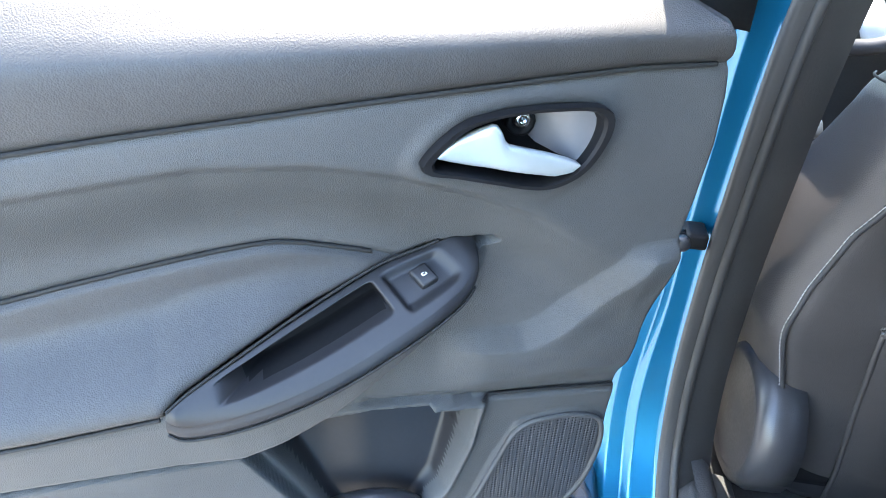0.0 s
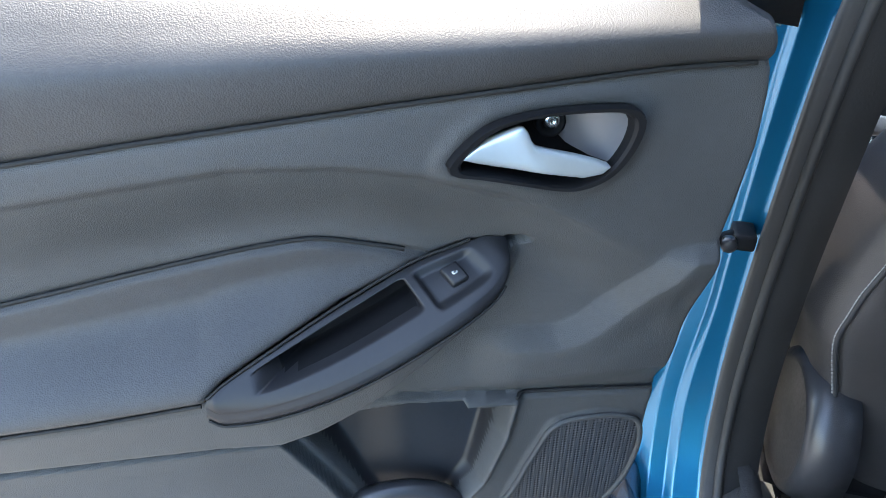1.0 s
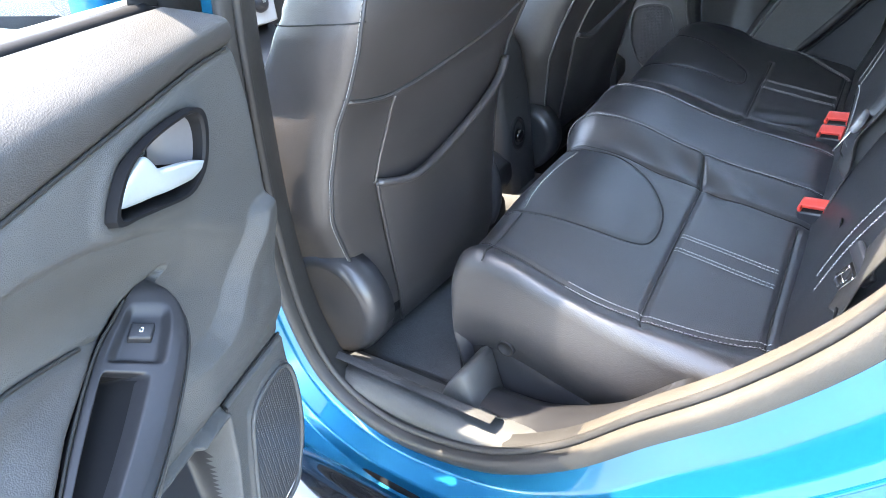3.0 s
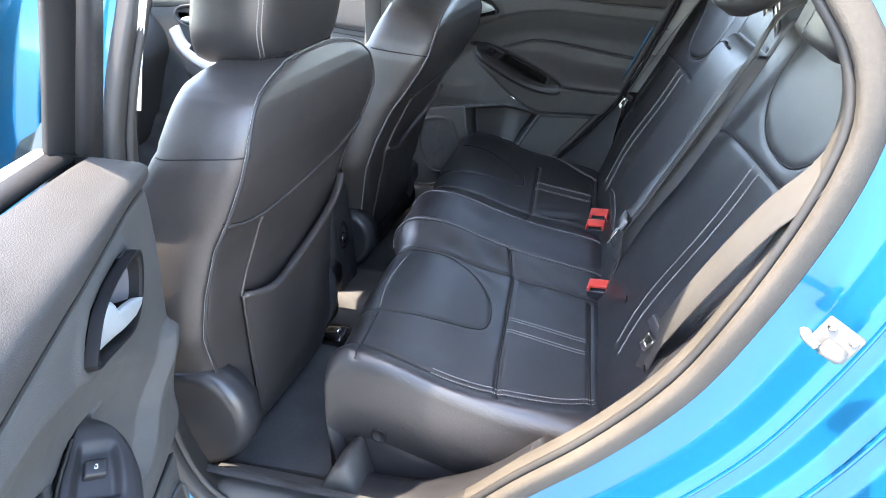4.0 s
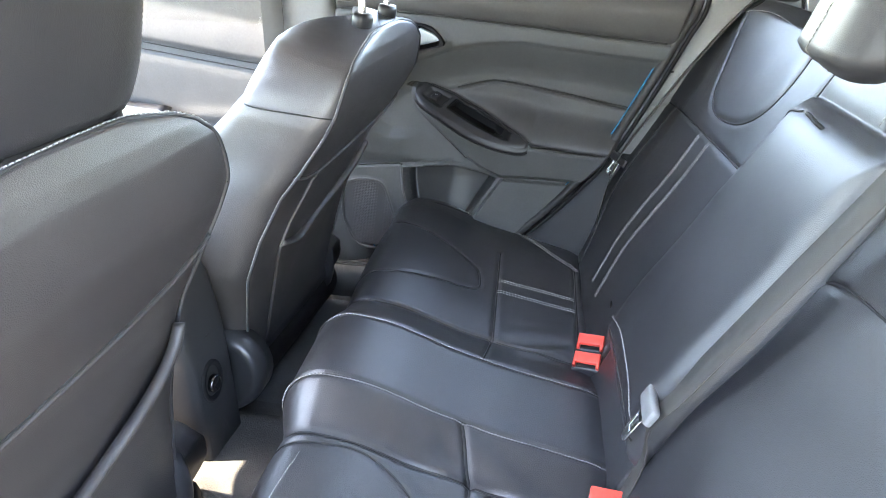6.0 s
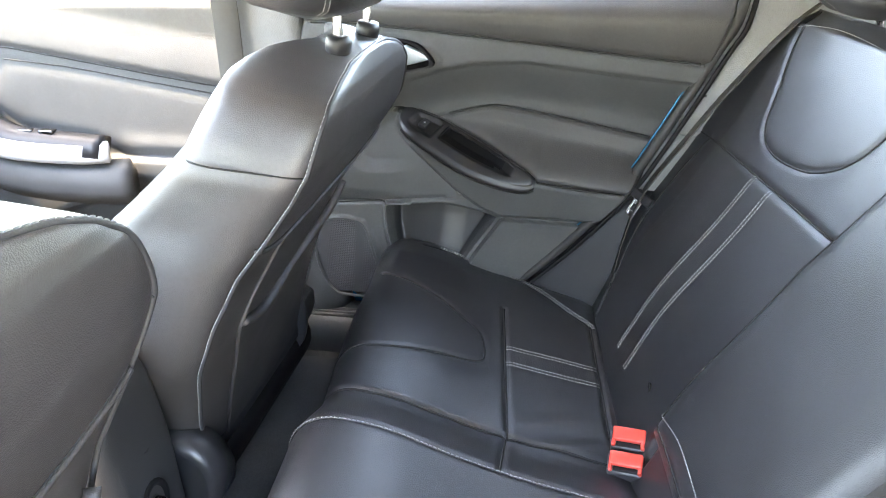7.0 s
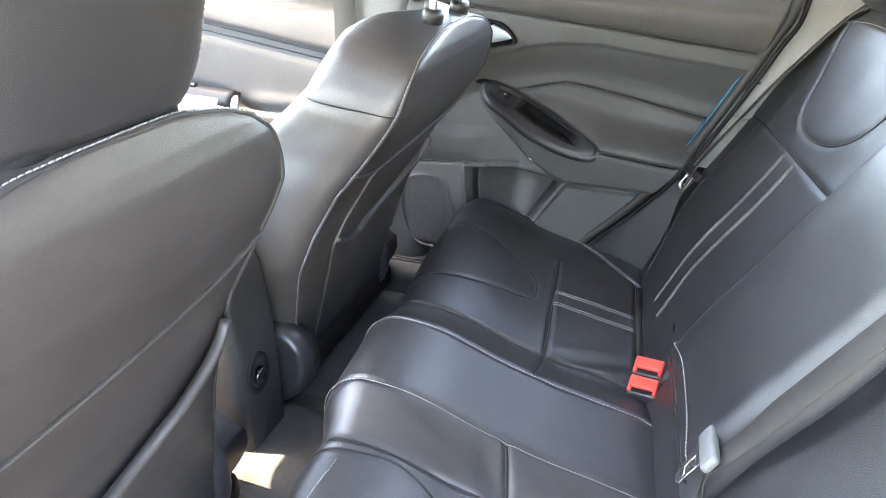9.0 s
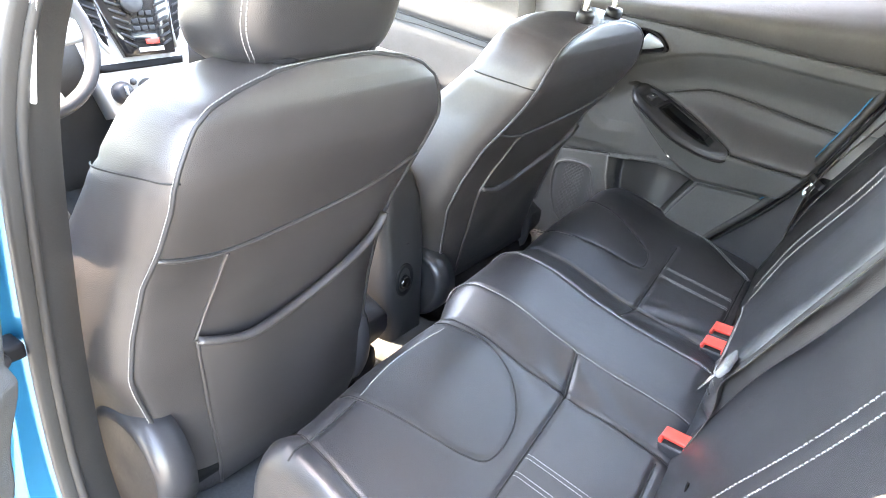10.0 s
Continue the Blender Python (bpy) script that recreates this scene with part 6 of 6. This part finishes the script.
# ---- dashboard, wheel and console ----
def build_front():
    d = thing("dashboard", (0.0, 1.75, 0.5), "dark dashboard with silver centre stack, vents and knobs", "dashboard")
    prof = [(1.98, 0.99), (1.80, 1.005), (1.66, 0.985), (1.58, 0.93), (1.56, 0.85), (1.60, 0.76), (1.66, 0.62), (1.72, 0.48), (1.9, 0.40)]
    p = smooth_line(prof, 40)
    xs = np.linspace(-0.72, 0.72, 30)
    v = np.array([(x, y + 0.06 * (abs(x) / 0.72) ** 2, z) for x in xs for y, z in p])
    part("dash_pad", v, grid_faces(30, 40), TRIM, d, "grained dark dashboard")
    # centre stack: slanting face
    face = lambda x, k, h=0.0: np.stack([np.asarray(x, float), 1.505 + 0.10 * np.asarray(k, float) - 0.9 * h, 0.72 + 0.36 * np.asarray(k, float) + 0.25 * h], -1)
    def slab(name, outline, h0, h1, mat, label="", under=None):
        o = np.asarray(outline, float)
        c = o.mean(0)
        rings = [face(o[:, 0], o[:, 1], h0), face(o[:, 0], o[:, 1], h1 - 0.003)] + [face(c[0] + (o[:, 0] - c[0]) * s, c[1] + (o[:, 1] - c[1]) * s, h1) for s in (0.96, 0.5)]
        vv, ff = loft(rings)
        return part(name, vv, ff, mat, under or d, label)
    slab("centre_fascia", [(-0.132, 0.02), (0.09, 0.02), (0.125, 0.40), (0.165, 0.95), (-0.20, 0.95), (-0.165, 0.40)], -0.06, 0.0, SILVER_TRIM, "silver centre stack")
    slab("radio_panel", [(-0.068, 0.41), (0.072, 0.41), (0.10, 0.98), (-0.135, 0.98)], 0.0, 0.022, GLOSS, "black radio panel")
    slab("shelf_slot", [(-0.140, 0.325), (0.098, 0.335), (0.102, 0.385), (-0.140, 0.375)], -0.01, 0.004, DARK)
    for k in range(9):
        k0 = 0.48 + 0.053 * k
        w = 0.045 * k / 9
        slab("radio_key", [(-0.064 - w, k0 + 0.022), (-0.034 - 0.4 * w, k0 - 0.022), (-0.034 - 0.4 * w, k0 - 0.004), (-0.064 - w, k0 + 0.040)], 0.02, 0.026, BLACK)
        slab("radio_key", [(0.040, k0 - 0.022), (0.068 + 0.4 * w, k0 + 0.012), (0.068 + 0.4 * w, k0 + 0.030), (0.040, k0 - 0.004)], 0.02, 0.026, BLACK)
    for k in range(3):
        for j in range(3):
            slab("number_key", [(-0.030 + 0.021 * j, 0.57 + 0.05 * k), (-0.013 + 0.021 * j, 0.57 + 0.05 * k), (-0.013 + 0.021 * j, 0.605 + 0.05 * k), (-0.030 + 0.021 * j, 0.605 + 0.05 * k)], 0.02, 0.026, BLACK)
    slab("radio_key", [(-0.03, 0.43), (0.040, 0.43), (0.040, 0.46), (-0.03, 0.46)], 0.02, 0.027, SILVER_TRIM)
    slab("hazard_switch", [(-0.006, 0.48), (0.030, 0.48), (0.030, 0.515), (-0.006, 0.515)], 0.02, 0.028, RED, "red hazard switch")
    a = circle(1, 22)
    for x0, k0, r in ((-0.022, 0.77, 0.030),):
        vv, ff = loft([face(x0 + a[:, 0] * q, k0 + a[:, 1] * q / 0.36, h) for q, h in ((r, 0.02), (r, 0.034), (r * 0.9, 0.038), (r * 0.3, 0.036))])
        part("volume_knob", vv, ff, PLASTIC, d)
    for x0 in (-0.098, -0.024, 0.046):
        vv, ff = loft([face(x0 + a[:, 0] * q, 0.18 + a[:, 1] * q / 0.36, h) for q, h in ((0.029, 0.0), (0.028, 0.012), (0.020, 0.024), (0.018, 0.026), (0.004, 0.026))])
        k = part("climate_knob", vv, ff, PLASTIC, d, "black climate knob")
        slab("knob_pointer", [(x0 - 0.003, 0.16), (x0 + 0.003, 0.16), (x0 + 0.003, 0.22), (x0 - 0.003, 0.22)], 0.024, 0.034, SILVER_TRIM, "", k)
    for x0 in (-0.061, 0.011):
        vv, ff = loft([face(x0 + a[:, 0] * q, 0.245 + a[:, 1] * q / 0.36, h) for q, h in ((0.009, 0.0), (0.008, 0.006), (0.002, 0.007))])
        part("climate_button", vv, ff, PLASTIC, d)
    for s in (-1, 1):
        # tall vents either side of the radio that narrow to a point at the bottom
        edge = lambda k, o: (s * (0.082 + o + 0.055 * (k - 0.5)) - (0.018 if s < 0 else 0.0), k)
        slab("air_vent", [edge(0.44, 0.006), edge(0.50, 0.020), edge(0.92, 0.048), edge(0.92, -0.012), edge(0.60, -0.008)], 0.0, 0.014, SILVER_TRIM, "silver-framed air vent")
        slab("vent_core", [edge(0.485, 0.006), edge(0.52, 0.015), edge(0.88, 0.040), edge(0.88, -0.004), edge(0.60, 0.0)], 0.008, 0.016, DARK)
        for k in np.linspace(0.54, 0.84, 6):
            g = 0.018 + 0.022 * (k - 0.52) / 0.36
            slab("vent_slat", [edge(k, 0.001), edge(k + 0.03, g), edge(k + 0.045, g), edge(k + 0.015, 0.001)], 0.014, 0.021, BLACK)
    # steering wheel
    w = thing("steering_wheel", (-0.385, 1.36, 0.90), "dark leather steering wheel with silver spokes", "steering wheel")
    c = np.array([-0.385, 1.42, 0.955])
    ax, up = np.array([0, -0.88, 0.47]), np.array([0, 0.47, 0.88])
    th = np.linspace(0, 2 * math.pi, 60, endpoint=False)
    rim = c + 0.170 * (np.cos(th)[:, None] * np.array([1.0, 0, 0]) + np.sin(th)[:, None] * up)
    v, f = sweep(rim, circle(0.0165, 12), ax, True)
    part("rim", v, f, LEATHER_SMOOTH, w)
    m = lambda p: c + p[:, :1] * np.array([1.0, 0, 0]) + p[:, 1:2] * up + p[:, 2:] * ax
    v, f = block((-0.075, -0.07, -0.05), (0.075, 0.05, -0.005), 0.03, m)
    part("hub", v, f, PLASTIC, w)
    for pts, mat in (([(0.06, 0.0, -0.02), (0.17, 0.01, 0.0)], SILVER_TRIM), ([(-0.06, 0.0, -0.02), (-0.17, 0.01, 0.0)], SILVER_TRIM), ([(0.02, -0.05, -0.02), (0.045, -0.17, 0.0)], SILVER_TRIM), ([(-0.02, -0.05, -0.02), (-0.045, -0.17, 0.0)], SILVER_TRIM)):
        v, f = sweep(m(np.array(pts)), strap(0.02, 0.008), ax)
        part("spoke", v, f, mat, w)
    v, f = sweep(m(np.array([(0, 0, -0.04), (0, 0, -0.40)])), circle(0.05, 14), (1, 0, 0))
    part("column", v, f, PLASTIC, w)
    # centre console
    k = thing("centre_console", (0, 1.1, 0.33), "dark centre console between the front seats", "console")
    rings = []
    for y, h, hw in ((0.640, 0.55, 0.048), (0.645, 0.64, 0.054), (0.655, 0.71, 0.058), (0.675, 0.748, 0.060), (0.72, 0.762, 0.062), (0.92, 0.765, 0.072), (0.985, 0.755, 0.08), (1.01, 0.70, 0.095), (1.05, 0.59, 0.115), (1.30, 0.57, 0.12), (1.46, 0.64, 0.125), (1.56, 0.72, 0.13)):
        ta = np.linspace(0, 2 * math.pi, 28, endpoint=False)
        cc, ss = np.cos(ta), np.sin(ta)
        mid = (h + 0.32) / 2
        rings.append(np.stack([hw * np.sign(cc) * np.abs(cc) ** 0.35, np.full(28, y), mid + (h - 0.32) / 2 * np.sign(ss) * np.abs(ss) ** 0.35], 1))
    v, f = loft(rings)
    part("console_body", v, f, LEATHER_SMOOTH, k, "dark padded console box")
    v, f = block((-0.075, 1.12, 0.575), (0.075, 1.45, 0.60), 0.01, lambda q: q + np.c_[0 * q[:, :2], 0.12 * (q[:, 1] - 1.2)])
    part("gear_surround", v, f, SILVER_TRIM, k, "silver gear surround")
    v, f = sweep([(0, 1.3, 0.60), (0, 1.29, 0.68)], circle(0.014, 10), (1, 0, 0))
    part("gear_stick", v, f, STEEL, k)
    v, f = block((-0.025, 1.26, 0.67), (0.025, 1.32, 0.74), 0.02)
    part("gear_knob", v, f, LEATHER_SMOOTH, k)
    # socket with its cap on the console's rear face, over a shallow surround
    a = circle(1, 20)
    rr = [np.c_[-0.012 + a[:, 0] * r, np.full(20, y), 0.515 + a[:, 1] * r * 1.35] for r, y in ((0.030, 0.646), (0.029, 0.637), (0.024, 0.636), (0.020, 0.641), (0.012, 0.640))]
    v, f = loft(rr)
    sock = part("socket_surround", v, f, DARK, k, "black power socket surround")
    rr = [np.c_[-0.012 + a[:, 0] * r, np.full(20, y), 0.510 + a[:, 1] * r] for r, y in ((0.016, 0.640), (0.015, 0.632), (0.010, 0.630))]
    v, f = loft(rr)
    part("socket_cap", v, f, GLOSS, sock, "glossy black socket cap")
    v, f = sweep([(-0.05, 0.655, 0.600), (0.0, 0.6425, 0.596), (0.05, 0.655, 0.600)], circle(0.0016, 6), (0, 0, 1))
    part("panel_joint", v, f, SEAM, k)


build_front()


# ---- rear foot wells ----
def build_floor_things():
    def mat_piece(name, x0, x1, y0, y1, z, label):
        t = thing(name, ((x0 + x1) / 2, (y0 + y1) / 2, z), label, "floor mat", "floor mats")
        xs, ys = np.linspace(x0, x1, 30), np.linspace(y0, y1, 30)
        xx, yy = np.meshgrid(xs, ys, indexing="ij")
        zz = z + 0.004 * np.sin(xx * 23) * np.cos(yy * 19) + 0.16 * smoothstep(0.36, 0.20, yy)
        v = np.stack([xx, yy, zz], -1).reshape(-1, 3)
        part("mat", np.concatenate([v, v - [0, 0, 0.006]]), grid_faces(30, 30) + [tuple(i + 900 for i in f) for f in grid_faces(30, 30, flip=True)], MAT, t)
    mat_piece("floor_mat", -0.60, -0.19, 0.36, 0.95, 0.312, "black rubber floor mat, dusty")
    mat_piece("floor_mat", 0.20, 0.62, 0.36, 0.95, 0.312, "black rubber floor mat, dusty")
    # cushion base panel along the near side with its round plug and folding lever
    b = thing("bench_base", (-0.60, 0.25, 0.33), "dark plastic base panel under the bench with a round plug", "seat base")
    rings = []
    for y, top in ((0.415, 0.470), (0.36, 0.475), (0.25, 0.430), (0.10, 0.405), (0.0, 0.40)):
        rings.append(np.array([(-0.604, y, 0.29), (-0.603, y, 0.34), (-0.597, y, top - 0.05), (-0.585, y, top), (-0.52, y, top), (-0.52, y, 0.29)]))
    v, f = loft(rings)
    part("panel", v, f, BLACK, b)
    v, f = block((-0.58, 0.36, 0.31), (0.66, 0.385, 0.50), 0.02)
    part("front_panel", v, f, CARPET, b, "dark carpeted riser under the bench")
    a = circle(1, 18)
    rr = [np.c_[np.full(18, -0.610 - h), 0.312 + a[:, 0] * r, 0.448 + a[:, 1] * r] for r, h in ((0.014, -0.006), (0.014, 0.003), (0.011, 0.003), (0.010, -0.003))]
    v, f = loft(rr)
    part("plug", v, f, DARK, b)
    # scuff moulding that rises from the sill in front of the bench
    fin = np.array([(0.420, 0.30), (0.410, 0.352), (0.385, 0.398), (0.362, 0.428), (0.350, 0.436), (0.342, 0.430), (0.334, 0.385), (0.326, 0.345), (0.32, 0.30)])
    v, f = loft([np.c_[np.full(9, x), fin.mean(0) + (fin - fin.mean(0)) * s] for x, s in ((-0.682, 0.86), (-0.678, 0.97), (-0.668, 1.0), (-0.606, 1.0))])
    part("sill_fin", v, f, TRIM, b, "dark plastic fin rising from the sill")
    line = smooth_line([(-0.660, 0.40, 0.362), (-0.664, 0.30, 0.362), (-0.668, 0.22, 0.378), (-0.672, 0.12, 0.435), (-0.680, 0.03, 0.525)], 26)
    v, f = sweep(line, np.array([(-0.050, -0.05), (-0.050, 0.004), (-0.03, 0.014), (0.0, 0.012), (0.03, 0.0), (0.055, -0.02), (0.055, -0.06)]), (0, 0, 1))
    part("sill_scuff", v, f, BLACK, b, "dark plastic moulding rising from the sill")
    # seat bracket and bits on the floor behind the driver's seat
    s = thing("floor_bracket", (-0.20, 0.72, 0.31), "black seat rail end with a bright bolt on the carpet", "bracket")
    v, f = block((-0.205, 0.575, 0.305), (-0.140, 0.640, 0.338), 0.012)
    part("rail_end", v, f, GLOSS, s)
    v, f = loft([np.c_[-0.172 + circle(r, 10)[:, 0], 0.600 + circle(r, 10)[:, 1], np.full(10, z)] for r, z in ((0.009, 0.336), (0.009, 0.343), (0.004, 0.345))])
    part("bolt", v, f, STEEL, s)
    v, f = block((-0.122, 0.600, 0.312), (-0.110, 0.612, 0.320), 0.003)
    tagged(part("paper_scrap", v, f, WHITE), "tiny white scrap lying on the carpet", "litter")


build_floor_things()
